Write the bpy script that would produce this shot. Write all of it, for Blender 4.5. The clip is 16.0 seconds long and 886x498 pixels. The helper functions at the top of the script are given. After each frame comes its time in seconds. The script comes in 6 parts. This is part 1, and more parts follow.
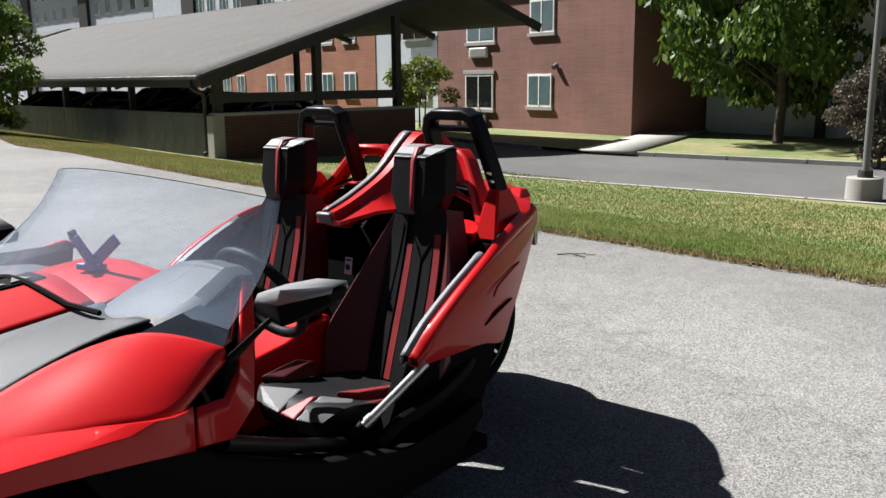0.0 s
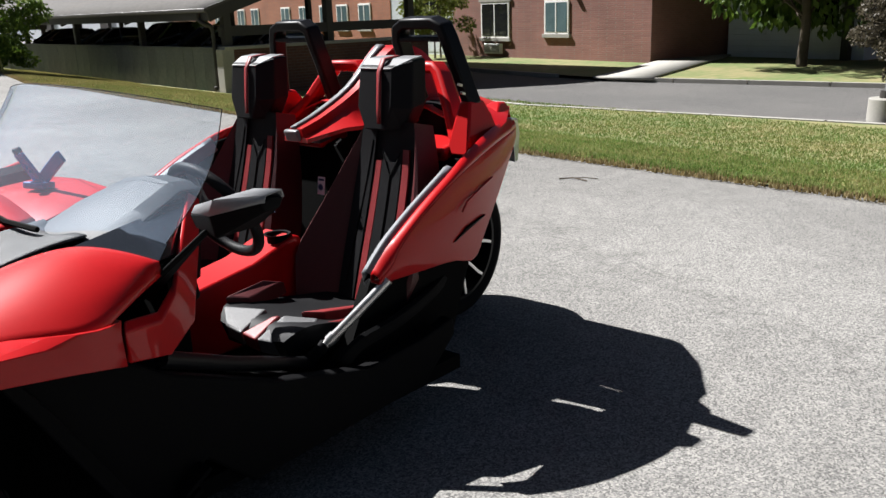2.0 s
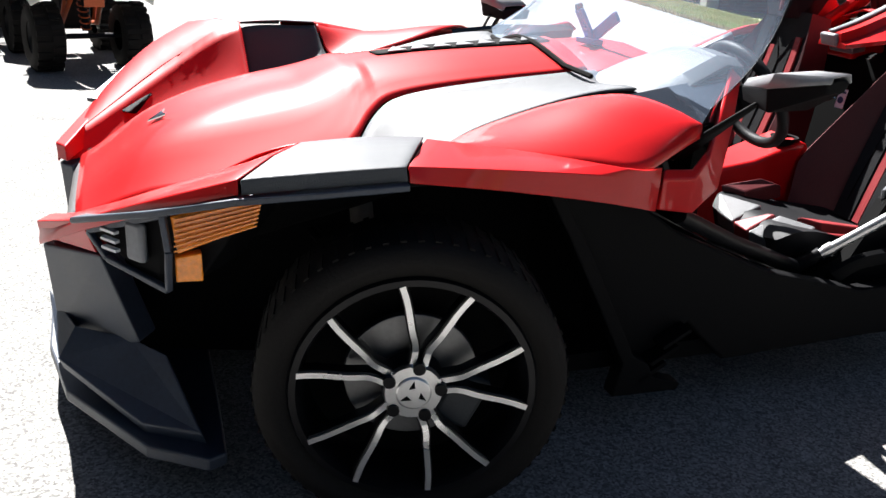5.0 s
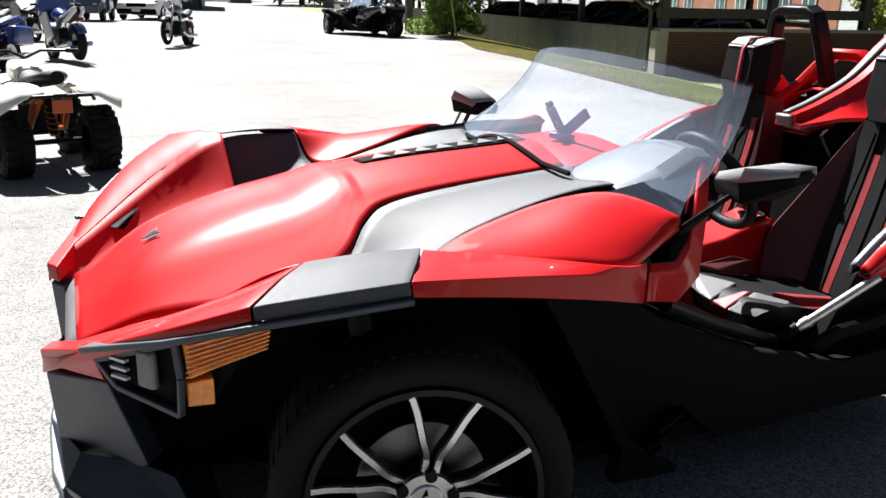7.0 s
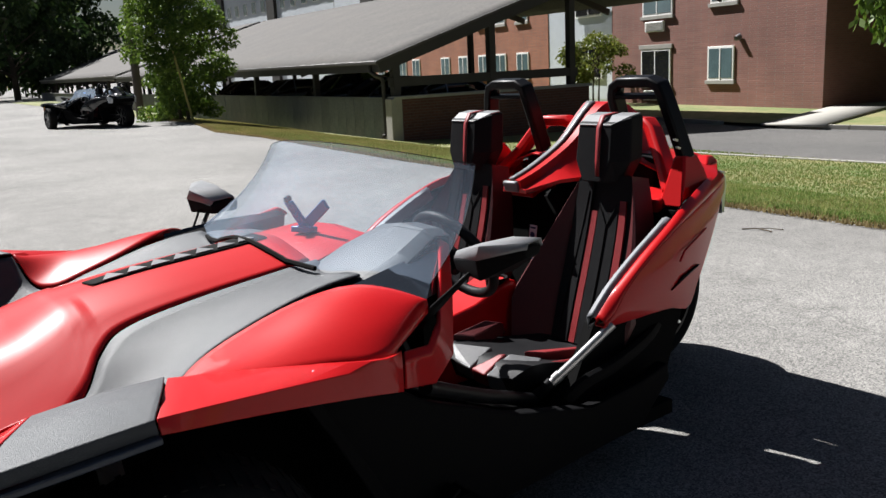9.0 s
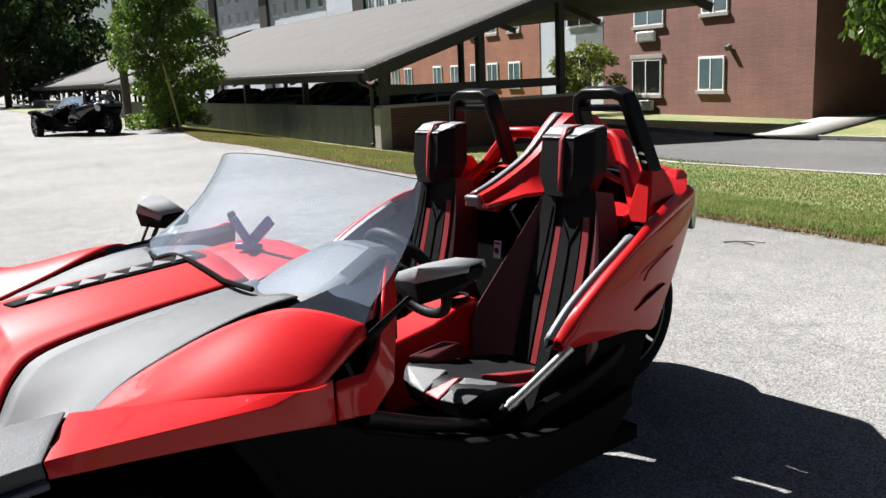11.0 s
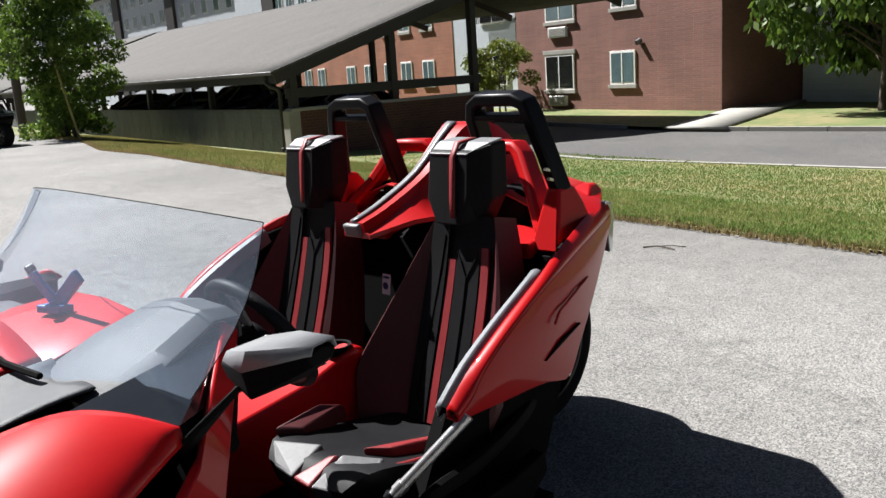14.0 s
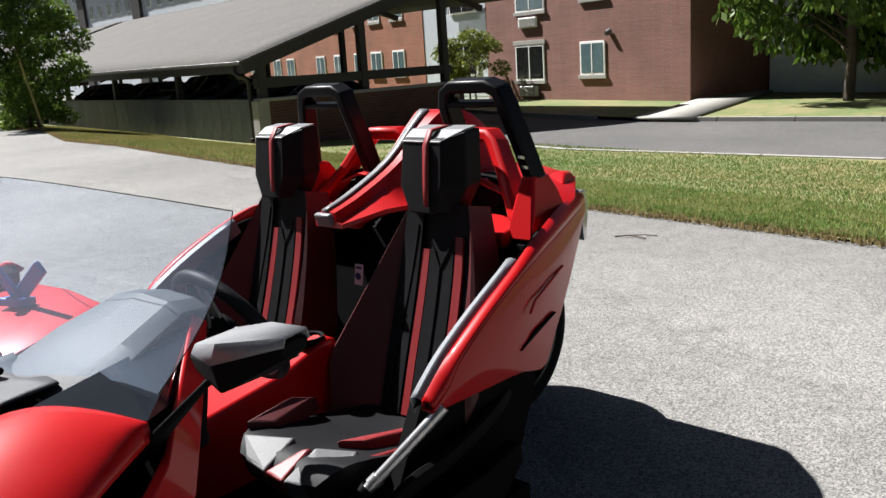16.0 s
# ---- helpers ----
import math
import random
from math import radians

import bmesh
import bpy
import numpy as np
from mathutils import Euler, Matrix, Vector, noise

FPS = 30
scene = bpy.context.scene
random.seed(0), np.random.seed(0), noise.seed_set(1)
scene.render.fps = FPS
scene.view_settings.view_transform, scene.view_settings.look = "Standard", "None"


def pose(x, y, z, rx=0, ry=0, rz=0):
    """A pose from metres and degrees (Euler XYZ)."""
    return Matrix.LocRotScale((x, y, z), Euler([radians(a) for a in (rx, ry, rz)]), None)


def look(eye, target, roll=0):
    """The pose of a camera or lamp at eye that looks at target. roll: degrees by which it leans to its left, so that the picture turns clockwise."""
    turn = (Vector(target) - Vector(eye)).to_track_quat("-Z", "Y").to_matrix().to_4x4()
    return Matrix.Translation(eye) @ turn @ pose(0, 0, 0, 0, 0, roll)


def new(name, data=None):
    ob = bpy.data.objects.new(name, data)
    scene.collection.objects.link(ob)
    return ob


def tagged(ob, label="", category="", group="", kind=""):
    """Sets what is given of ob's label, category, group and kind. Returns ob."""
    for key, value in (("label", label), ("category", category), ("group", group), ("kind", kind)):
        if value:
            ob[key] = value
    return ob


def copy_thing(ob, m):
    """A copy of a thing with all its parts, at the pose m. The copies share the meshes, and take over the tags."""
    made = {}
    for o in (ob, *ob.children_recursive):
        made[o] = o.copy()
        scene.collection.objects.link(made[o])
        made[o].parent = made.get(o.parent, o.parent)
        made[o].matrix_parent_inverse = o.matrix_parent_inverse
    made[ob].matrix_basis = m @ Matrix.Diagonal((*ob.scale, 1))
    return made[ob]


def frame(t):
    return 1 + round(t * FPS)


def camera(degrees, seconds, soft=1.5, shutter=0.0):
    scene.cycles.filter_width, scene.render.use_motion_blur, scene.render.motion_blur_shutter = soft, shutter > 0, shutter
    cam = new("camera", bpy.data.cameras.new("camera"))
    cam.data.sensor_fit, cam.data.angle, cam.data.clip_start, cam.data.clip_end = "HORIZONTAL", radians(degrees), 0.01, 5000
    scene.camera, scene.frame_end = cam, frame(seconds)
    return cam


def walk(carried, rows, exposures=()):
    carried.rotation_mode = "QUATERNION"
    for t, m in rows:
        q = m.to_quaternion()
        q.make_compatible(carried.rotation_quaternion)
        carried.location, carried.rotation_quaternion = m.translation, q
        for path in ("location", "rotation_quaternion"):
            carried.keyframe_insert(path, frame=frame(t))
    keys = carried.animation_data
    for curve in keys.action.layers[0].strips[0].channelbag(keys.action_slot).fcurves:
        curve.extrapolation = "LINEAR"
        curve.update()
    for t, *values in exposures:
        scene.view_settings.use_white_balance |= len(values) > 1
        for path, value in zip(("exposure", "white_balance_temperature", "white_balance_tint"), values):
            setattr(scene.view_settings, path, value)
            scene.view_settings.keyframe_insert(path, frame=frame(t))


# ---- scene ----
cam = camera(54.7, 16.0)
PATH = [
    (0, (-0.415, -2.416, 1.451), (1.107, -1.178, 1.06), -0.6),
    (0.5, (-0.331, -2.475, 1.444), (1.158, -1.189, 1.086), -1.7),
    (1, (-0.255, -2.51, 1.411), (1.202, -1.202, 1.001), -2.0),
    (1.5, (-0.239, -2.52, 1.39), (1.224, -1.247, 0.899), -2.4),
    (2, (-0.231, -2.504, 1.361), (1.228, -1.246, 0.823), -1.9),
    (2.5, (-0.24, -2.497, 1.328), (1.186, -1.216, 0.758), -2.2),
    (3, (-0.299, -2.48, 1.289), (1.007, -1.089, 0.69), -1.8),
    (3.5, (-0.358, -2.465, 1.269), (0.797, -0.961, 0.633), 0.1),
    (4, (-0.399, -2.458, 1.258), (0.625, -0.891, 0.555), 1.8),
    (4.5, (-0.448, -2.458, 1.256), (0.447, -0.83, 0.514), 3.0),
    (5, (-0.51, -2.463, 1.256), (0.151, -0.722, 0.526), 3.9),
    (7.5, (-0.606, -2.471, 1.386), (0.239, -0.734, 0.868), -0.8),
    (8, (-0.615, -2.47, 1.411), (0.517, -0.882, 0.967), -1.5),
    (8.5, (-0.593, -2.467, 1.417), (0.639, -0.953, 0.983), -2.3),
    (9, (-0.541, -2.459, 1.419), (0.695, -0.944, 0.997), -2.8),
    (9.5, (-0.493, -2.444, 1.417), (0.776, -0.96, 0.982), -3.2),
    (12, (-0.175, -2.438, 1.416), (1.064, -0.916, 1.028), -2.2),
    (12.5, (-0.058, -2.338, 1.397), (1.231, -0.888, 0.91), -3.5),
    (13, (0.006, -2.175, 1.412), (1.42, -0.855, 0.905), -4.6),
    (13.5, (0.056, -2.133, 1.409), (1.473, -0.816, 0.904), -3.6),
    (14, (0.11, -2.141, 1.427), (1.49, -0.754, 1.011), -3.8),
    (14.5, (0.123, -2.136, 1.424), (1.522, -0.773, 0.994), -3.6),
    (15, (0.118, -2.13, 1.42), (1.535, -0.783, 0.999), -4.0),
    (15.5, (0.121, -2.12, 1.417), (1.539, -0.779, 0.982), -3.6),
    (16, (0.129, -2.111, 1.415), (1.551, -0.775, 0.974), -3.7),
]
EXPOSURES = [(0, 1.27), (2.5, 1.32), (3.5, 1.57), (4, 1.75), (4.5, 1.99), (5, 2.29), (5.2, 2.29), (7.3, 1.73), (7.5, 1.58), (8, 1.33), (8.5, 1.23), (9, 1.21), (9.7, 1.21), (12, 1.73), (12.5, 1.43), (13, 1.37), (14, 1.33), (16, 1.33)]
walk(cam, [(t, look(eye, target, roll)) for t, eye, target, roll in PATH], EXPOSURES)

# ---------------------------------------------------------------- world and sun
world = bpy.data.worlds.new("sky_world")
scene.world = world
world.use_nodes = True
wn = world.node_tree
sky = wn.nodes.new("ShaderNodeTexSky")
sky.sky_type = 'NISHITA'
sky.sun_disc = False
SUN = Vector((-0.10, 0.86, 1.0)).normalized()
sky.sun_elevation = math.asin(SUN.z)
sky.sun_rotation = math.atan2(SUN.x, SUN.y)
sky.altitude = 200
sky.air_density, sky.dust_density, sky.ozone_density = 1.0, 1.2, 1.0
wn.links.new(sky.outputs[0], wn.nodes["Background"].inputs[0])
wn.nodes["Background"].inputs[1].default_value = 0.015
sun_data = bpy.data.lights.new("sun", 'SUN')
sun_data.energy, sun_data.angle, sun_data.color = 5.0, radians(0.53), (1.0, 0.99, 0.985)
sun = new("sun", sun_data)
sun.rotation_mode = 'QUATERNION'
sun.rotation_quaternion = SUN.to_track_quat('Z', 'Y')

# ---------------------------------------------------------------- materials
def ramp_node(nt, stops):
    r = nt.nodes.new("ShaderNodeValToRGB")
    while len(r.color_ramp.elements) < len(stops):
        r.color_ramp.elements.new(0.5)
    for e, (p, c) in zip(r.color_ramp.elements, stops):
        e.position, e.color = p, (*c, 1)
    return r


def mat(name, base, rough=0.5, metal=0.0, coat=0.0, vary=0.12, scale=8.0, fine=90.0, bump=0.0, bump_scale=200.0,
        spec=0.5, island=0.0, rough_vary=0.1):
    """A painted or moulded surface: base colour varied at two scales, roughness varied, fine relief."""
    m = bpy.data.materials.new(name)
    m.use_nodes = True
    nt = m.node_tree
    b = nt.nodes["Principled BSDF"]
    tc = nt.nodes.new("ShaderNodeTexCoord")
    n1, n2 = nt.nodes.new("ShaderNodeTexNoise"), nt.nodes.new("ShaderNodeTexNoise")
    n1.inputs["Scale"].default_value, n2.inputs["Scale"].default_value = scale, fine
    n1.inputs["Detail"].default_value, n2.inputs["Detail"].default_value = 4, 2
    mix = nt.nodes.new("ShaderNodeMath")
    mix.operation = 'ADD'
    nt.links.new(tc.outputs["Object"], n1.inputs["Vector"])
    nt.links.new(tc.outputs["Object"], n2.inputs["Vector"])
    nt.links.new(n1.outputs["Fac"], mix.inputs[0])
    nt.links.new(n2.outputs["Fac"], mix.inputs[1])
    half = nt.nodes.new("ShaderNodeMath")
    half.operation = 'MULTIPLY'
    half.inputs[1].default_value = 0.5
    nt.links.new(mix.outputs[0], half.inputs[0])
    lo = tuple(c * (1 - vary * 1.6) for c in base)
    hi = tuple(min(1, c * (1 + vary * 1.6)) for c in base)
    r = ramp_node(nt, [(0.28, lo), (0.72, hi)])
    nt.links.new(half.outputs[0], r.inputs[0])
    colour = r.outputs[0]
    if island:
        g = nt.nodes.new("ShaderNodeObjectInfo")
        h = nt.nodes.new("ShaderNodeHueSaturation")
        v = nt.nodes.new("ShaderNodeMapRange")
        v.inputs[3].default_value, v.inputs[4].default_value = 1 - island, 1 + island
        nt.links.new(g.outputs["Random"], v.inputs[0])
        nt.links.new(v.outputs[0], h.inputs["Value"])
        nt.links.new(colour, h.inputs["Color"])
        colour = h.outputs[0]
    nt.links.new(colour, b.inputs["Base Color"])
    rr = nt.nodes.new("ShaderNodeMapRange")
    rr.inputs[3].default_value, rr.inputs[4].default_value = max(0.02, rough - rough_vary), min(1, rough + rough_vary)
    nt.links.new(n1.outputs["Fac"], rr.inputs[0])
    nt.links.new(rr.outputs[0], b.inputs["Roughness"])
    b.inputs["Metallic"].default_value = metal
    b.inputs["Coat Weight"].default_value = coat
    b.inputs["Coat Roughness"].default_value = 0.04
    b.inputs["Specular IOR Level"].default_value = spec
    if bump:
        n3 = nt.nodes.new("ShaderNodeTexNoise")
        n3.inputs["Scale"].default_value = bump_scale
        n3.inputs["Detail"].default_value = 3
        bp = nt.nodes.new("ShaderNodeBump")
        bp.inputs["Strength"].default_value = bump
        bp.inputs["Distance"].default_value = 0.004
        nt.links.new(tc.outputs["Object"], n3.inputs["Vector"])
        nt.links.new(n3.outputs["Fac"], bp.inputs["Height"])
        nt.links.new(bp.outputs[0], b.inputs["Normal"])
    return m


def asphalt(name, lo, hi, speck, scale=1.0, cracks=True):
    m = bpy.data.materials.new(name)
    m.use_nodes = True
    nt = m.node_tree
    b = nt.nodes["Principled BSDF"]
    tc = nt.nodes.new("ShaderNodeTexCoord")
    big, mid, grit = (nt.nodes.new("ShaderNodeTexNoise") for _ in range(3))
    for n, s, d in ((big, 0.35, 5), (mid, 5.0, 8), (grit, 130.0, 2)):
        n.inputs["Scale"].default_value, n.inputs["Detail"].default_value = s * scale, d
        nt.links.new(tc.outputs["Object"], n.inputs["Vector"])
    a = nt.nodes.new("ShaderNodeMath")
    a.operation = 'MULTIPLY_ADD'
    a.inputs[1].default_value = 0.65
    nt.links.new(big.outputs["Fac"], a.inputs[0])
    s2 = nt.nodes.new("ShaderNodeMath")
    s2.operation = 'MULTIPLY'
    s2.inputs[1].default_value = 0.35
    nt.links.new(mid.outputs["Fac"], s2.inputs[0])
    nt.links.new(s2.outputs[0], a.inputs[2])
    base = ramp_node(nt, [(0.36, lo), (0.64, hi)])
    nt.links.new(a.outputs[0], base.inputs[0])
    vor = nt.nodes.new("ShaderNodeTexVoronoi")
    vor.inputs["Scale"].default_value = 165.0 * scale
    nt.links.new(tc.outputs["Object"], vor.inputs["Vector"])
    stones = ramp_node(nt, [(0.0, (0.42,) * 3), (0.5, (1.0,) * 3), (1.0, speck)])
    sep = nt.nodes.new("ShaderNodeSeparateColor")
    nt.links.new(vor.outputs["Color"], sep.inputs[0])
    nt.links.new(sep.outputs[0], stones.inputs[0])
    mul = nt.nodes.new("ShaderNodeMix")
    mul.data_type, mul.blend_type = 'RGBA', 'MULTIPLY'
    mul.inputs[0].default_value = 0.95
    nt.links.new(base.outputs[0], mul.inputs[6])
    nt.links.new(stones.outputs[0], mul.inputs[7])
    out = mul.outputs[2]
    if cracks:
        warp = nt.nodes.new("ShaderNodeMix")
        warp.data_type, warp.blend_type = 'RGBA', 'ADD'
        warp.inputs[0].default_value = 0.6
        nt.links.new(tc.outputs["Object"], warp.inputs[6])
        nt.links.new(mid.outputs["Color"], warp.inputs[7])
        cell = nt.nodes.new("ShaderNodeTexVoronoi")
        cell.feature = 'DISTANCE_TO_EDGE'
        cell.inputs["Scale"].default_value = 0.16
        nt.links.new(warp.outputs[2], cell.inputs["Vector"])
        line = ramp_node(nt, [(0.0, (0.8,) * 3), (0.006, (1.0,) * 3)])
        nt.links.new(cell.outputs["Distance"], line.inputs[0])
        m2 = nt.nodes.new("ShaderNodeMix")
        m2.data_type, m2.blend_type = 'RGBA', 'MULTIPLY'
        m2.inputs[0].default_value = 1.0
        nt.links.new(out, m2.inputs[6])
        nt.links.new(line.outputs[0], m2.inputs[7])
        out = m2.outputs[2]
    nt.links.new(out, b.inputs["Base Color"])
    b.inputs["Roughness"].default_value = 0.88
    b.inputs["Specular IOR Level"].default_value = 0.3
    bp = nt.nodes.new("ShaderNodeBump")
    bp.inputs["Strength"].default_value, bp.inputs["Distance"].default_value = 0.55, 0.004
    nt.links.new(sep.outputs[0], bp.inputs["Height"])
    nt.links.new(bp.outputs[0], b.inputs["Normal"])
    return m


def brick_mat(name, c1, c2, mortar, along):
    """Brick courses; along is the wall's horizontal direction."""
    m = bpy.data.materials.new(name)
    m.use_nodes = True
    nt = m.node_tree
    b = nt.nodes["Principled BSDF"]
    tc = nt.nodes.new("ShaderNodeTexCoord")
    dot = nt.nodes.new("ShaderNodeVectorMath")
    dot.operation = 'DOT_PRODUCT'
    dot.inputs[1].default_value = along
    sx = nt.nodes.new("ShaderNodeSeparateXYZ")
    cx = nt.nodes.new("ShaderNodeCombineXYZ")
    nt.links.new(tc.outputs["Object"], dot.inputs[0])
    nt.links.new(tc.outputs["Object"], sx.inputs[0])
    nt.links.new(dot.outputs["Value"], cx.inputs[0])
    nt.links.new(sx.outputs[2], cx.inputs[1])
    br = nt.nodes.new("ShaderNodeTexBrick")
    br.inputs["Scale"].default_value = 1.0
    br.inputs["Brick Width"].default_value, br.inputs["Row Height"].default_value = 0.21, 0.075
    br.inputs["Mortar Size"].default_value = 0.006
    br.inputs["Color1"].default_value, br.inputs["Color2"].default_value = (*c1, 1), (*c2, 1)
    br.inputs["Mortar"].default_value = (*mortar, 1)
    nt.links.new(cx.outputs[0], br.inputs["Vector"])
    no = nt.nodes.new("ShaderNodeTexNoise")
    no.inputs["Scale"].default_value, no.inputs["Detail"].default_value = 0.6, 5
    nt.links.new(tc.outputs["Object"], no.inputs["Vector"])
    st = ramp_node(nt, [(0.3, (0.8,) * 3), (0.7, (1.12,) * 3)])
    nt.links.new(no.outputs["Fac"], st.inputs[0])
    mu = nt.nodes.new("ShaderNodeMix")
    mu.data_type, mu.blend_type = 'RGBA', 'MULTIPLY'
    mu.inputs[0].default_value = 1.0
    nt.links.new(br.outputs["Color"], mu.inputs[6])
    nt.links.new(st.outputs[0], mu.inputs[7])
    nt.links.new(mu.outputs[2], b.inputs["Base Color"])
    b.inputs["Roughness"].default_value = 0.85
    bp = nt.nodes.new("ShaderNodeBump")
    bp.inputs["Strength"].default_value, bp.inputs["Distance"].default_value = 0.5, 0.01
    bp.invert = True
    nt.links.new(br.outputs["Fac"], bp.inputs["Height"])
    nt.links.new(bp.outputs[0], b.inputs["Normal"])
    return m


def glass(name, tint, gloss_rough=0.02, clear=0.9):
    m = bpy.data.materials.new(name)
    m.use_nodes = True
    nt = m.node_tree
    nt.nodes.remove(nt.nodes["Principled BSDF"])
    out = nt.nodes["Material Output"]
    tr, gl, mx = nt.nodes.new("ShaderNodeBsdfTransparent"), nt.nodes.new("ShaderNodeBsdfGlossy"), nt.nodes.new("ShaderNodeMixShader")
    tr.inputs[0].default_value = (*tint, 1)
    gl.inputs["Roughness"].default_value = gloss_rough
    fr = nt.nodes.new("ShaderNodeFresnel")
    fr.inputs[0].default_value = 1.5
    nt.links.new(fr.outputs[0], mx.inputs[0])
    nt.links.new(tr.outputs[0], mx.inputs[1])
    nt.links.new(gl.outputs[0], mx.inputs[2])
    # Blue-white diffuse veil stands in for the sky reflected on the glass.
    sky_haze, back = nt.nodes.new("ShaderNodeBsdfDiffuse"), nt.nodes.new("ShaderNodeBsdfTranslucent")
    sky_haze.inputs[0].default_value = back.inputs[0].default_value = (0.55, 0.68, 0.86, 1)
    df = nt.nodes.new("ShaderNodeAddShader")
    nt.links.new(sky_haze.outputs[0], df.inputs[0])
    nt.links.new(back.outputs[0], df.inputs[1])
    m2 = nt.nodes.new("ShaderNodeMixShader")
    tc, no = nt.nodes.new("ShaderNodeTexCoord"), nt.nodes.new("ShaderNodeTexNoise")
    no.inputs["Scale"].default_value, no.inputs["Detail"].default_value = 5.0, 6
    nt.links.new(tc.outputs["Object"], no.inputs["Vector"])
    mr = nt.nodes.new("ShaderNodeMapRange")
    mr.inputs[3].default_value, mr.inputs[4].default_value = (1 - clear) * 0.6, (1 - clear) * 1.4
    nt.links.new(no.outputs["Fac"], mr.inputs[0])
    nt.links.new(mr.outputs[0], m2.inputs[0])
    nt.links.new(mx.outputs[0], m2.inputs[1])
    nt.links.new(df.outputs[0], m2.inputs[2])
    nt.links.new(m2.outputs[0], out.inputs[0])
    return m


def leaf_mat(name, c1, c2):
    m = mat(name, c1, 0.55, vary=0.0, spec=0.35)
    nt = m.node_tree
    b = nt.nodes["Principled BSDF"]
    g = nt.nodes.new("ShaderNodeNewGeometry")
    r = ramp_node(nt, [(0.0, c1), (1.0, c2)])
    nt.links.new(g.outputs["Random Per Island"], r.inputs[0])
    nt.links.new(r.outputs[0], b.inputs["Base Color"])
    tl = nt.nodes.new("ShaderNodeBsdfTranslucent")
    nt.links.new(r.outputs[0], tl.inputs[0])
    mx = nt.nodes.new("ShaderNodeMixShader")
    mx.inputs[0].default_value = 0.35
    nt.links.new(b.outputs[0], mx.inputs[1])
    nt.links.new(tl.outputs[0], mx.inputs[2])
    nt.links.new(mx.outputs[0], nt.nodes["Material Output"].inputs[0])
    return m


def grass_mat(name, green, straw, blade=True):
    """Turf in patches: green and straw by two noises, varied blade by blade."""
    m = leaf_mat(name, green, straw) if blade else mat(name, green, 0.95, vary=0.0, bump=0.8, bump_scale=40)
    nt = m.node_tree
    b = nt.nodes["Principled BSDF"]
    tc = nt.nodes.new("ShaderNodeTexCoord")
    total = None
    for scale, weight in ((0.45, .5), (3.2, .5)):
        no = nt.nodes.new("ShaderNodeTexNoise")
        no.inputs["Scale"].default_value, no.inputs["Detail"].default_value = scale, 5
        nt.links.new(tc.outputs["Object"], no.inputs["Vector"])
        k = nt.nodes.new("ShaderNodeMath")
        k.operation = 'MULTIPLY_ADD'
        k.inputs[1].default_value, k.inputs[2].default_value = weight, 0
        nt.links.new(no.outputs["Fac"], k.inputs[0])
        if total:
            nt.links.new(total.outputs[0], k.inputs[2])
        total = k
    if blade:
        g = nt.nodes.new("ShaderNodeNewGeometry")
        k = nt.nodes.new("ShaderNodeMath")
        k.operation = 'MULTIPLY_ADD'
        k.inputs[1].default_value = 0.30
        nt.links.new(g.outputs["Random Per Island"], k.inputs[0])
        nt.links.new(total.outputs[0], k.inputs[2])
        total = k
    lo, hi = (0.54, 0.90) if blade else (0.40, 0.62)
    r = ramp_node(nt, [(lo, green), (hi, straw)])
    nt.links.new(total.outputs[0], r.inputs[0])
    nt.links.new(r.outputs[0], b.inputs["Base Color"])
    for n in nt.nodes:
        if n.bl_idname == "ShaderNodeBsdfTranslucent":
            nt.links.new(r.outputs[0], n.inputs[0])
    return m


M_ASPHALT = asphalt("worn_asphalt", (0.140, 0.136, 0.130), (0.212, 0.206, 0.197), (1.7, 1.68, 1.62))
M_ROAD = asphalt("road_asphalt", (0.0928, 0.0899, 0.087), (0.128, 0.122, 0.116), (1.3,) * 3)
M_CONCRETE = mat("concrete", (0.29, 0.278, 0.249), 0.85, vary=0.12, scale=3, fine=60, bump=0.3, bump_scale=60)
M_SOIL = grass_mat("lawn_soil", (0.10, 0.14, 0.038), (0.22, 0.19, 0.085), False)
M_GRASS = grass_mat("grass_blade", (0.125, 0.205, 0.045), (0.33, 0.30, 0.13))
M_DRYGRASS = grass_mat("dry_grass_blade", (0.15, 0.155, 0.045), (0.32, 0.25, 0.11))
M_RED = mat("red_gloss_paint", (0.41, 0.0045, 0.006), 0.42, coat=0.36, spec=0.13, vary=0.03, scale=3, rough_vary=0.05)
M_BLACKPAINT = mat("black_gloss_paint", (0.00696, 0.00696, 0.00812), 0.25, coat=1.0, vary=0.05, rough_vary=0.05)
# Dark cap plastic made paler: its sheen is put into the base colour.
M_CAP = mat("sheen_silver_cap", (0.20, 0.202, 0.207), 0.36, spec=0.5, vary=0.08, bump=0.12, bump_scale=380)
# Bluish base colour paints in the sky that this black plastic reflects.
M_BUMPER = mat("sky_toned_bumper_plastic", (0.018, 0.026, 0.042), 0.45, spec=0.5, vary=0.2, bump=0.2, bump_scale=350)
M_TRIM = mat("grey_rubber_trim", (0.15, 0.157, 0.17), 0.5, vary=0.1, bump=0.2)
M_GREY = mat("grained_grey_plastic", (0.050, 0.054, 0.059), 0.55, spec=0.32, vary=0.14, scale=5, fine=300, bump=0.35, bump_scale=420)
M_PLASTIC = mat("black_plastic", (0.004, 0.004, 0.0045), 0.65, spec=0.06, vary=0.15, scale=6, fine=200, bump=0.15, bump_scale=350)
M_DARK = mat("underbody_black", (0.002, 0.002, 0.002), 0.85, spec=0.1, vary=0.2)
M_SATIN = mat("satin_black_metal", (0.005, 0.005, 0.006), 0.38, spec=0.14, vary=0.1, rough_vary=0.08)
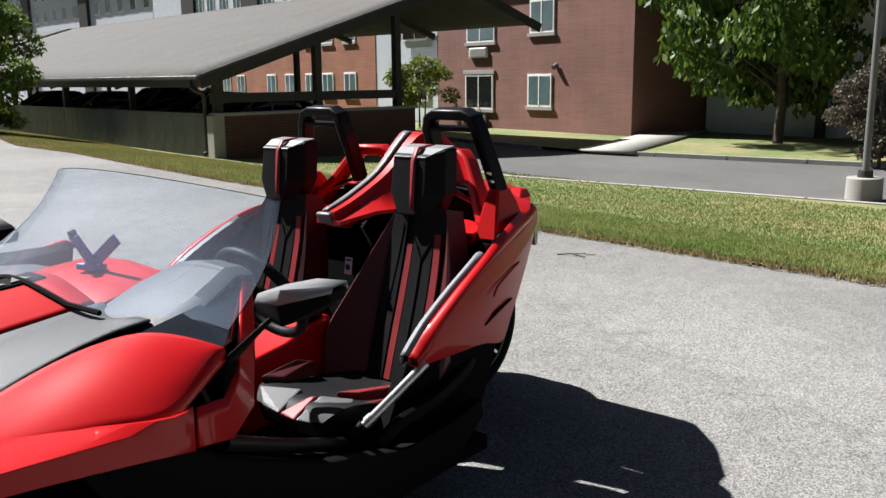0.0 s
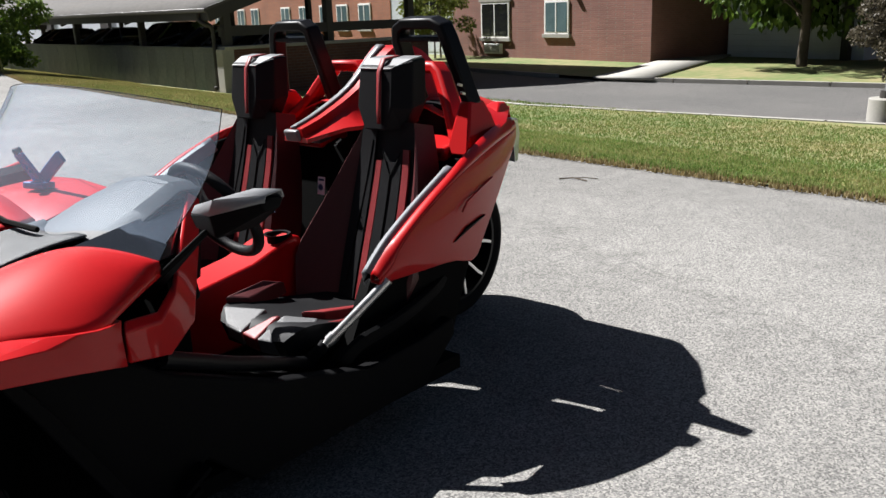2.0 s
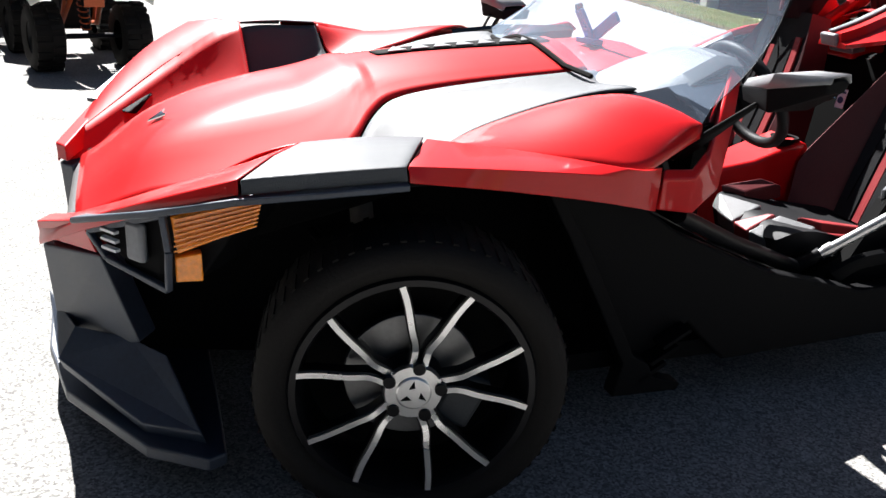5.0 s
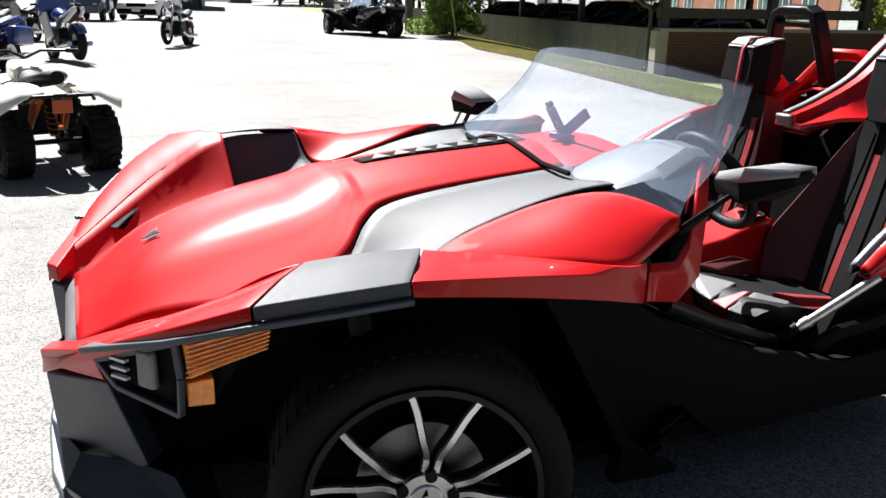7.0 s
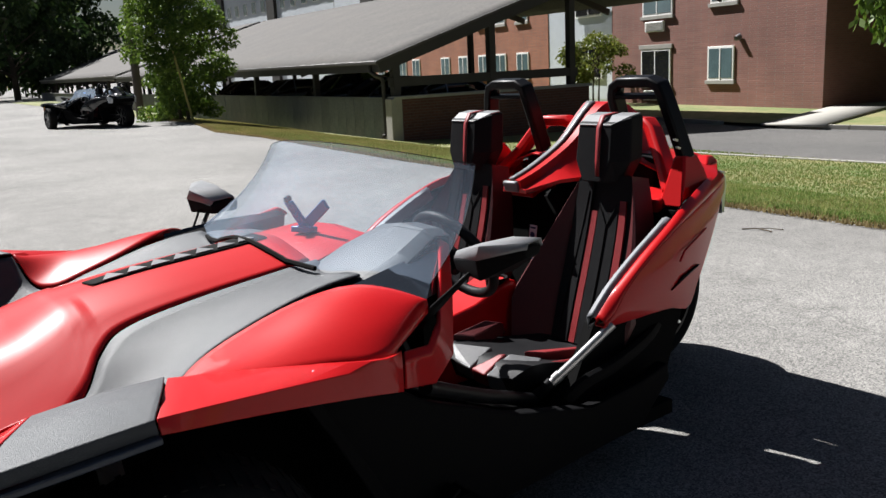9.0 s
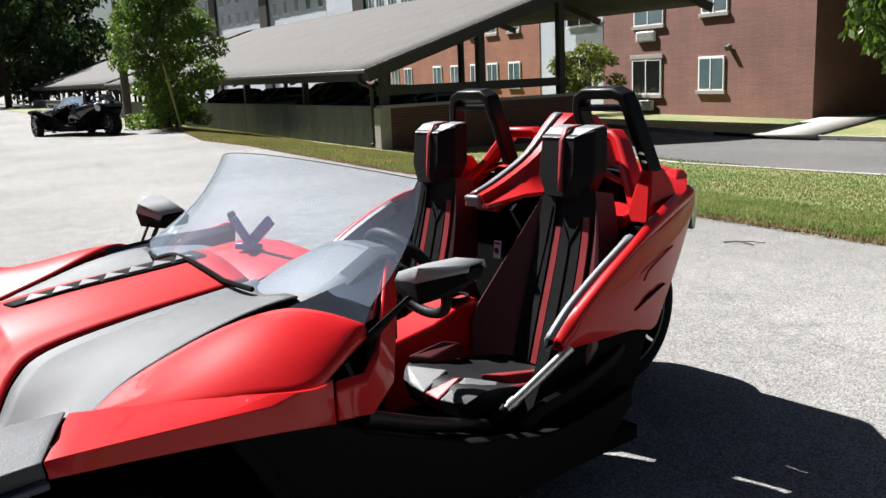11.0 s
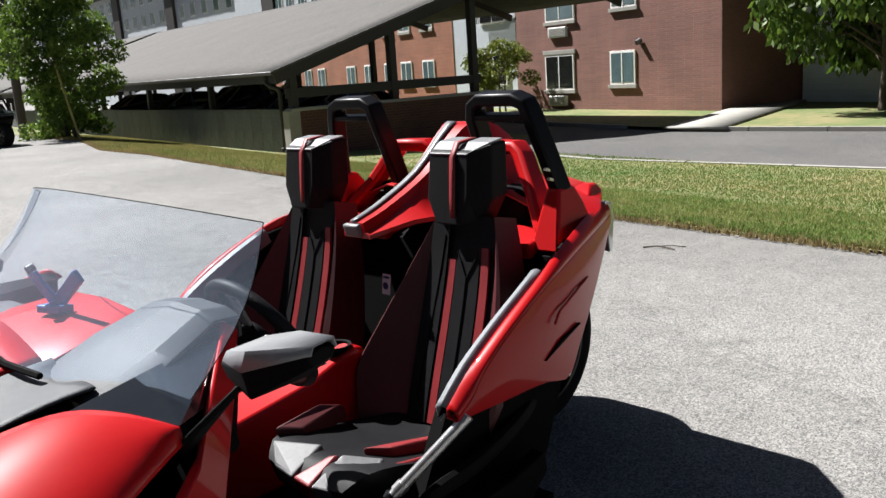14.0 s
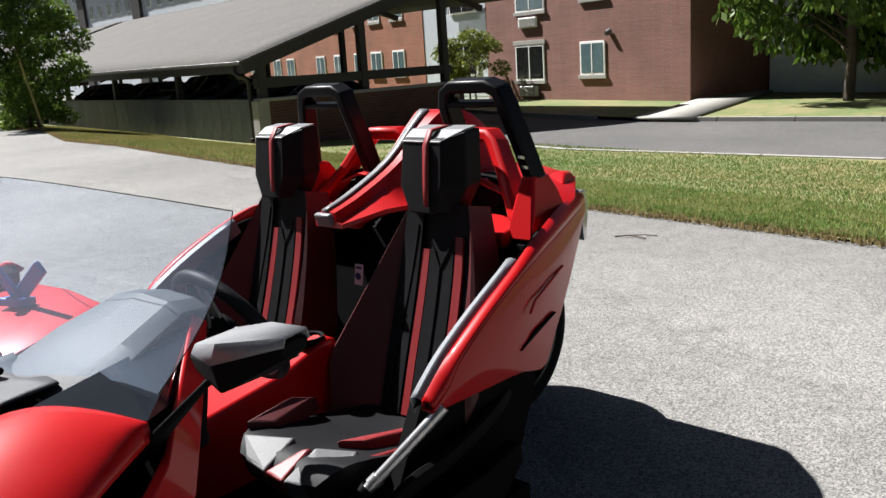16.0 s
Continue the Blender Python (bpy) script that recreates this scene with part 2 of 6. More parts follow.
M_TYRE = mat("tyre_rubber", (0.00696, 0.00609, 0.00551), 0.8, spec=0.2, vary=0.2, scale=10, bump=0.3, bump_scale=120)
M_RIM = mat("black_rim", (0.004, 0.004, 0.005), 0.35, spec=0.2, vary=0.1)
M_MACHINED = mat("machined_alloy", (0.72, 0.72, 0.72), 0.3, metal=1.0, vary=0.05)
M_STEEL = mat("steel_tube", (0.5, 0.5, 0.5), 0.32, metal=0.9, vary=0.08)
M_CHROME = mat("chrome", (0.75, 0.75, 0.76), 0.1, metal=1.0, vary=0.02)
M_DISC = mat("brake_disc", (0.2, 0.2, 0.2), 0.5, metal=1.0, vary=0.1)
M_VINYL = mat("black_seat_vinyl", (0.007, 0.007, 0.008), 0.55, spec=0.13, vary=0.15, bump=0.25, bump_scale=300)
M_SEATRED = mat("red_seat_vinyl", (0.209, 0.0104, 0.0133), 0.5, vary=0.1, bump=0.25, bump_scale=300)
# Darker copy of the seat red, with the bolsters' shade in the colour.
M_BOLSTER = mat("shaded_red_bolster_vinyl", (0.0638, 0.00464, 0.00638), 0.5, vary=0.12, bump=0.25, bump_scale=300)
M_SEATGREY = mat("grey_seat_vinyl", (0.0928, 0.0928, 0.0957), 0.45, vary=0.12, bump=0.25, bump_scale=300)
M_AMBER = mat("amber_lens", (0.80, 0.22, 0.012), 0.25, coat=0.3, vary=0.25, scale=25, bump=0.4, bump_scale=60)
M_LENS = mat("lamp_lens", (0.55, 0.56, 0.58), 0.12, vary=0.1, coat=0.5)
M_REDLENS = mat("red_lens", (0.203, 0.0116, 0.0116), 0.15, coat=0.6)
M_SHELL = mat("silver_grey_shell", (0.14, 0.14, 0.147), 0.36, vary=0.08, bump=0.2, bump_scale=380)
M_PAPER = mat("label_paper", (0.75, 0.76, 0.78), 0.5, vary=0.04)
M_LABELINK = mat("label_ink", (0.0232, 0.0406, 0.116), 0.6, vary=0.05)
M_SCREEN = glass("tinted_sky_hazed_windshield", (0.88, 0.94, 1.0), 0.02, 0.905)
# The blue paints the windshield's haze onto dark plastic.
M_MOUNT = mat("haze_blue_mount_plastic", (0.05, 0.13, 0.32), 0.45, vary=0.1)
M_AUTOGLASS = mat("dark_car_glass", (0.012, 0.014, 0.017), 0.06, vary=0.1, coat=0.5)
M_PANE = mat("window_pane", (0.09, 0.135, 0.145), 0.08, vary=0.35, scale=0.8, coat=0.5)
M_DARKPANE = mat("dark_window_pane", (0.012, 0.013, 0.014), 0.06, vary=0.3, scale=0.8, coat=0.6)
M_BRICK = brick_mat("red_brick", (0.22, 0.0957, 0.0725), (0.186, 0.0812, 0.0626), (0.186, 0.122, 0.0986), (0.25, 0.97, 0))
M_BRICK2 = brick_mat("orange_brick", (0.29, 0.11, 0.0551), (0.249, 0.0899, 0.0464), (0.186, 0.104, 0.0696), (0.25, 0.97, 0))
M_BRICKG = brick_mat("wall_brick", (0.116, 0.0435, 0.029), (0.0812, 0.0319, 0.0232), (0.116, 0.087, 0.0696), (0.99, -0.13, 0))
M_SIDING = mat("pale_siding", (0.55, 0.585, 0.62), 0.6, vary=0.06, scale=2)
M_WHITE = mat("white_trim", (0.78, 0.77, 0.74), 0.55, vary=0.06)
M_SHINGLE = mat("grey_shingle", (0.072, 0.066, 0.060), 0.92, vary=0.30, scale=0.8, fine=9, bump=0.8, bump_scale=18)
M_FASCIA = mat("brown_fascia", (0.0261, 0.022, 0.0191), 0.6, vary=0.15)
M_GUTTER = mat("bronze_gutter", (0.0522, 0.0464, 0.0418), 0.4, vary=0.1)
M_FENCE = mat("weathered_fence_board", (0.122, 0.128, 0.136), 0.85, vary=0.25, scale=1.2, fine=25, bump=0.4, bump_scale=30, island=0.12)
M_BARK = mat("bark", (0.0696, 0.0522, 0.0377), 0.9, vary=0.3, scale=5, fine=30, bump=0.8, bump_scale=25)
M_POLE = mat("weathered_pole", (0.0928, 0.0754, 0.058), 0.9, vary=0.25, scale=2, fine=40)
M_LEAF = leaf_mat("bright_leaf", (0.0522, 0.11, 0.0116), (0.162, 0.232, 0.0348))
M_LEAFMID = leaf_mat("shade_leaf", (0.029, 0.0638, 0.0087), (0.116, 0.18, 0.0261))
M_LEAFDARK = leaf_mat("dark_leaf", (0.0145, 0.0348, 0.00812), (0.0406, 0.0696, 0.0174))
M_LEAFYEL = leaf_mat("yellow_leaf", (0.0928, 0.133, 0.0174), (0.197, 0.209, 0.0406))
M_LEAFBROWN = leaf_mat("brown_twig_leaf", (0.0522, 0.0435, 0.029), (0.116, 0.0986, 0.0638))
M_YELLOW = mat("yellow_guard", (0.348, 0.29, 0.0696), 0.5, vary=0.1)
M_METALWALL = mat("blue_grey_metal_wall", (0.058, 0.0754, 0.104), 0.5, vary=0.1, scale=1)
M_MAROON = mat("maroon_panel", (0.116, 0.0174, 0.029), 0.5, vary=0.1)
M_WHITEPAINT = mat("white_car_paint", (0.75, 0.75, 0.74), 0.25, coat=1.0, vary=0.03)
M_BLUEPAINT = mat("blue_paint", (0.0116, 0.0348, 0.203), 0.22, coat=1.0, vary=0.05)
M_SLATE = mat("slate_car_paint", (0.0696, 0.087, 0.128), 0.25, coat=1.0, vary=0.04)
M_ORANGE = mat("orange_frame", (0.435, 0.0754, 0.0116), 0.4, vary=0.06)
M_CREAM = mat("cream_plastic", (0.72, 0.7, 0.62), 0.45, vary=0.08)

# ---------------------------------------------------------------- mesh helpers
def part(name, bm, material, parent=None, label="", smooth=35, bevel=0.0, segs=2, solid=0.0):
    """Links a bmesh as one mesh object under a thing or part."""
    me = bpy.data.meshes.new(name)
    bmesh.ops.recalc_face_normals(bm, faces=bm.faces)
    for f in bm.faces:
        f.smooth = smooth > 0
    bm.to_mesh(me)
    bm.free()
    if smooth > 0:
        me.set_sharp_from_angle(angle=radians(smooth))
    me.materials.append(material)
    ob = new(name, me)
    if parent:
        ob.parent = parent
    if label:
        tagged(ob, label)
    if solid:
        md = ob.modifiers.new("thickness", 'SOLIDIFY')
        md.thickness, md.offset = solid, 0
    if bevel:
        md = ob.modifiers.new("edge", 'BEVEL')
        md.width, md.segments, md.limit_method, md.angle_limit = bevel, segs, 'ANGLE', radians(40)
        md.harden_normals = False
    return ob


def thing(name, label, category, m=None, group="", kind=""):
    e = new(name)
    e.empty_display_size = 0.1
    if m is not None:
        e.matrix_world = m
    return tagged(e, label, category, group, kind)


def bm_box(size, at=(0, 0, 0), rot=(0, 0, 0), bm=None, taper=1.0):
    bm = bm or bmesh.new()
    r = bmesh.ops.create_cube(bm, size=1)
    vs = r["verts"]
    for v in vs:
        if v.co.z > 0 and taper != 1.0:
            v.co.x *= taper
            v.co.y *= taper
    bmesh.ops.transform(bm, matrix=pose(*at, *rot) @ Matrix.Diagonal((*size, 1)), verts=vs)
    return bm


def bm_cyl(r1, r2, h, at=(0, 0, 0), rot=(0, 0, 0), n=24, bm=None, caps=True):
    bm = bm or bmesh.new()
    r = bmesh.ops.create_cone(bm, cap_ends=caps, segments=n, radius1=r1, radius2=r2, depth=h)
    bmesh.ops.transform(bm, matrix=pose(*at, *rot), verts=r["verts"])
    return bm


def bm_grid(rows, bm=None):
    """A sheet through rows of points."""
    bm = bm or bmesh.new()
    vs = [[bm.verts.new(p) for p in row] for row in rows]
    for a, b in zip(vs, vs[1:]):
        for i in range(len(a) - 1):
            bm.faces.new((a[i], a[i + 1], b[i + 1], b[i]))
    return bm


def bm_loft(rings, caps=True, bm=None):
    bm = bm or bmesh.new()
    vs = [[bm.verts.new(p) for p in ring] for ring in rings]
    n = len(vs[0])
    for a, b in zip(vs, vs[1:]):
        for i in range(n):
            bm.faces.new((a[i], a[(i + 1) % n], b[(i + 1) % n], b[i]))
    if caps:
        bm.faces.new(vs[0])
        bm.faces.new(vs[-1])
    return bm


def bm_prism(poly, vec, bm=None):
    """A solid: the polygon's points, pushed along vec."""
    v = Vector(vec)
    return bm_loft([[Vector(p) for p in poly], [Vector(p) + v for p in poly]], bm=bm)


def smooth_path(pts, n):
    """n points along a smooth curve through pts."""
    pts = [Vector(p) for p in pts]
    out = []
    for k in range(n):
        t = k / (n - 1) * (len(pts) - 1)
        i = min(int(t), len(pts) - 2)
        f = t - i
        p0, p1, p2, p3 = pts[max(i - 1, 0)], pts[i], pts[i + 1], pts[min(i + 2, len(pts) - 1)]
        out.append(0.5 * ((2 * p1) + (p2 - p0) * f + (2 * p0 - 5 * p1 + 4 * p2 - p3) * f ** 2 + (3 * p1 - p0 - 3 * p2 + p3) * f ** 3))
    return out


def bm_tube(pts, r, n=10, bm=None, flat=1.0, up=None):
    """A round or oval bar along pts."""
    pts = [Vector(p) for p in pts]
    rings = []
    for i, p in enumerate(pts):
        d = (pts[min(i + 1, len(pts) - 1)] - pts[max(i - 1, 0)]).normalized()
        ref = Vector(up) if up else (Vector((0, 0, 1)) if abs(d.z) < 0.9 else Vector((1, 0, 0)))
        a = d.cross(ref).normalized()
        b = a.cross(d)
        rr = r[i] if isinstance(r, (list, tuple)) else r
        rings.append([p + a * (math.cos(2 * math.pi * k / n) * rr) + b * (math.sin(2 * math.pi * k / n) * rr * flat) for k in range(n)])
    return bm_loft(rings, bm=bm)


def bm_bar(pts, w, h, up=(0, 0, 1), bm=None):
    """A bar of rectangular section along pts; w across, h along up."""
    pts = [Vector(p) for p in pts]
    rings = []
    for i, p in enumerate(pts):
        d = (pts[min(i + 1, len(pts) - 1)] - pts[max(i - 1, 0)]).normalized()
        a = d.cross(Vector(up)).normalized()
        b = a.cross(d)
        rings.append([p + a * sx * w / 2 + b * sy * h / 2 for sx, sy in ((-1, -1), (1, -1), (1, 1), (-1, 1))])
    return bm_loft(rings, bm=bm)


def bm_spin(profile, n=48, bm=None):
    """Turns a profile of (radius, offset) about the y axis; offset runs along y."""
    bm = bm or bmesh.new()
    rings = [[Vector((r * math.cos(2 * math.pi * k / n), o, r * math.sin(2 * math.pi * k / n))) for k in range(n)] for r, o in profile]
    return bm_loft(rings, caps=False, bm=bm)


def mirror_y(p, s):
    return (p[0], p[1] * s, p[2])


def ground_z(x, y):
    """The lot is level; the verge falls to the road beyond it."""
    return float(np.interp(x - 0.19 * y - 6.3, [0, 3.5, 6.5, 12], [0, -0.5, -0.65, -0.75]))

# ---------------------------------------------------------------- ground, verge, road
def sheet(name, edge_a, edge_b, lift, material, label, category, nv=6, fine=None, wobble=0.0):
    """A ground sheet between two edges, given as (y, x) corners, laid on the ground's fall."""
    ys = fine or sorted({*[y for y, _ in edge_a], *[y for y, _ in edge_b]})
    rows = []
    for y in ys:
        xa, xb = np.interp(y, [p[0] for p in edge_a], [p[1] for p in edge_a]), np.interp(y, [p[0] for p in edge_b], [p[1] for p in edge_b])
        row = []
        for k in range(nv + 1):
            x = xa + (xb - xa) * k / nv
            if wobble and k == 0:
                x += wobble * (noise.noise(Vector((y * 1.7, 3.1, 0))) + 0.5 * noise.noise(Vector((y * 6.0, 9.1, 0))))
            row.append((x, y, ground_z(x, y) + lift))
        rows.append(row)
    return tagged(part(name, bm_grid(rows), material, smooth=60), label, category, kind="structure")


S_AT = [-600, -150, -40, -15, -6, -2, 0, 0.9, 1.8, 2.7, 3.5, 5, 6.5, 8, 10, 12, 16, 30, 80, 250, 700]
Y_AT = [-600, -150, -40, -15, -5, 0, 5, 10, 15, 20, 25, 30, 40, 60, 90, 140, 300, 700]
tagged(part("ground", bm_grid([[(s + 0.19 * y + 6.3, y, ground_z(s + 0.19 * y + 6.3, y)) for s in S_AT] for y in Y_AT]), M_ASPHALT, smooth=60),
       "sun-bleached grey asphalt of a parking lot, speckled with stone", "ground", kind="structure")

LOT_EDGE = [(-60, 6.2), (-1, 6.06), (2, 6.5), (8, 7.35), (12.5, 8.2), (15, 8.7), (18, 9.0), (23, 10.6), (28, 11.1), (74, 17.4)]
ROAD_NEAR = [(-60, 15.2), (0, 15.1), (9, 14.8), (11, 16.0), (13.8, 19.9), (16, 20.8), (30, 23.5), (74, 32)]
ROAD_FAR = [(-60, 22.2), (2, 21.9), (10.5, 21.6), (15.4, 23.2), (23, 26.0), (40, 31), (74, 40)]
fine_y = [y * 0.25 - 14 for y in range(56)] + [y * 0.3 for y in range(100)] + [30, 33, 37, 42, 50, 60, 74]
tagged(sheet("lawn_verge", LOT_EDGE, ROAD_NEAR, 0.02, M_SOIL, "dry green verge between the lot and the road", "lawn", 14, [-60, -40, -25] + fine_y, 0.12), kind="structure")
sheet("road", ROAD_NEAR, ROAD_FAR, 0.012, M_ROAD, "grey asphalt road past the brick building", "road", 4, [-60, -40, -20] + [y * 1.5 - 10 for y in range(40)] + [55, 74])
sheet("lawn", [(y, x + 0.14) for y, x in ROAD_FAR], [(-60, 34), (5, 33), (11, 32.5), (20, 36), (40, 41), (74, 55)], 0.1, M_SOIL,
      "mown lawn in front of the brick building", "lawn", 5, [-60, -40, -20] + [y * 1.5 - 10 for y in range(40)] + [55, 74])


def kerb(name, edge, shift, label, y0, y1, cuts=(), rise=.05):
    """Kerb stones along an edge, each a piece of its own."""
    root = thing(name, label, "kerb", kind="structure")
    y = y0
    while y < y1:
        if not any(a < y < b for a, b in cuts):
            xa = np.interp(y, [p[0] for p in edge], [p[1] for p in edge]) + shift
            xb = np.interp(y + 1.96, [p[0] for p in edge], [p[1] for p in edge]) + shift
            a, b = Vector((xa, y, ground_z(xa, y) + rise)), Vector((xb, y + 1.96, ground_z(xb, y + 1.96) + rise))
            part("kerb_stone", bm_bar([a, b], 0.16, 0.15), M_CONCRETE, root)
        y += 2.0
    return root


kerb("kerb_far", ROAD_FAR, 0.06, "pale concrete kerb along the lawn", -20, 40, [(8.0, 10.1)])
kerb("kerb_near", ROAD_NEAR, -0.06, "low concrete edge between verge and road", -20, 9, (), -.035)
walk_bm = bm_grid([[(21.4, 8.5, -0.63), (21.4, 10.3, -0.63)], [(21.9, 8.6, -0.62), (21.9, 10.35, -0.62)], [(27.3, 9.6, -0.6), (27.3, 11.4, -0.6)], [(31.5, 10.4, -0.6), (31.5, 12.0, -0.6)]])
tagged(part("pavement", walk_bm, M_CONCRETE, solid=0.06), "pale concrete walk from the kerb to the entry", "pavement", kind="structure")


def blades(name, label, count, region, h0, h1, seed, mat_=None):
    """Many short grass blades as one object."""
    rnd = random.Random(seed)
    verts, faces = [], []
    for _ in range(count):
        x, y = region(rnd)
        z = ground_z(x, y) + 0.02
        a, h, w = rnd.uniform(0, 6.28), rnd.uniform(h0, h1), rnd.uniform(0.006, 0.014)
        dx, dy = math.cos(a) * w, math.sin(a) * w
        lx, ly = rnd.uniform(-0.5, 0.5) * h, rnd.uniform(-0.5, 0.5) * h
        i = len(verts)
        verts += [(x - dx, y - dy, z - 0.01), (x + dx, y + dy, z - 0.01), (x + lx, y + ly, z + h)]
        faces.append((i, i + 1, i + 2))
    me = bpy.data.meshes.new(name)
    me.from_pydata(verts, [], faces)
    me.materials.append(mat_ or M_GRASS)
    return tagged(new(name, me), label, "grass", kind="stuff")


def verge_region(r):
    y = r.triangular(-7, 17, 1)
    x0 = np.interp(y, [p[0] for p in LOT_EDGE], [p[1] for p in LOT_EDGE])
    return x0 + 0.04 + r.random() ** 1.5 * 8.0, y


def fence_strip(r):
    y = r.uniform(8, 30)
    x0 = np.interp(y, [p[0] for p in LOT_EDGE], [p[1] for p in LOT_EDGE])
    return x0 + 0.03 + r.random() * 3.2, y


def lot_rim(r):
    y = r.uniform(-7, 26)
    x0 = np.interp(y, [p[0] for p in LOT_EDGE], [p[1] for p in LOT_EDGE])
    return x0 + abs(r.gauss(0, 0.10)) - 0.10, y


blades("verge_grass", "short dry green and straw grass of the verge", 150000, verge_region, 0.018, 0.042, 3)
blades("strip_grass", "short dry grass below the grey fence", 60000, fence_strip, 0.02, 0.05, 4, M_DRYGRASS)
M_STRAW = leaf_mat("straw_litter", (0.174, 0.128, 0.0522), (0.29, 0.232, 0.116))
blades("straw_litter", "straw and fallen leaves along the lot's rim", 14000, lot_rim, 0.015, 0.04, 5, M_STRAW)

# ---------------------------------------------------------------- the three-wheeled roadster
HX = [-0.70, -0.45, -0.20, 0.05, 0.30, 0.60, 0.85]
HY = [0.0, 0.2, 0.35, 0.5, 0.65, 0.78, 0.95]
HZ = np.array([[.505, .50, .47, .46, .45, .44, .43], [.667, .665, .59, .53, .56, .655, .62], [.757, .755, .672, .60, .635, .795, .75],
               [.805, .80, .732, .660, .70, .805, .795], [.838, .832, .785, .765, .785, .80, .775], [.862, .855, .832, .845, .858, .82, .735],
               [.885, .875, .85, .86, .85, .80, .72]])


def cubic(p0, p1, p2, p3, f):
    return 0.5 * (2 * p1 + (p2 - p0) * f + (2 * p0 - 5 * p1 + 4 * p2 - p3) * f * f + (3 * p1 - p0 - 3 * p2 + p3) * f ** 3)


def hood_z(x, y):
    """The height of the nose's skin."""
    y = abs(y)
    u = float(np.interp(x, HX, range(len(HX))))
    v = float(np.interp(y, HY, range(len(HY))))
    i, j = min(int(u), len(HX) - 2), min(int(v), len(HY) - 2)
    col = []
    for a in range(i - 1, i + 3):
        row = HZ[min(max(a, 0), len(HX) - 1)]
        k = [row[abs(b) if b < 0 else min(b, len(HY) - 1)] for b in range(j - 1, j + 3)]
        col.append(cubic(*k, v - j))
    z = cubic(*col, u - i)
    spine = float(np.interp(x, [-0.08, 0.05, 0.8], [0, 1, 1])) * float(np.interp(y, [0.05, 0.13 if x < .1 else 0.10, 0.24], [1, 0.8, 0]))
    return z + 0.032 * spine


def ridge(p):
    """The far fender stands a little higher and further back than the near one."""
    x, y, z = p
    w = float(np.interp(x, [-.74, -.20, .10, .62], [0, 1, 1, 0])) * float(np.interp(y, [.45, .75], [0, 1]))
    return (x + .06 * w, y - .04 * w, z + .05 * w)


def skin(a, b, n, m, s=1, lift=0.0, tuck=0.0):
    """A sheet of the nose's skin between two plan curves."""
    A, B = smooth_path([(*p, 0) for p in a], n), smooth_path([(*p, 0) for p in b], n)
    rows = []
    for p, q in zip(A, B):
        row = []
        for k in range(m + 1):
            c = p.lerp(q, k / m)
            row.append(ridge((c.x, c.y * s, hood_z(c.x, c.y) + lift - tuck * (k / m) ** 4)))
        rows.append(row)
    return bm_grid(rows)


def spoke_path(a, g, r, y):
    """One rail of a forked spoke: beside its twin near the hub, then bending away to the rim."""
    pts = smooth_path([(.044, .0125, .012), (.085, .0135, .012), (.108, .018, .008), (.135, .030, .004), (r * .80, r * .215, .0), (r * .955, r * .292, -.004)], 14)
    return [(math.cos(a) * p.x - math.sin(a) * g * p.y, y + p.z, math.sin(a) * p.x + math.cos(a) * g * p.y) for p in pts]


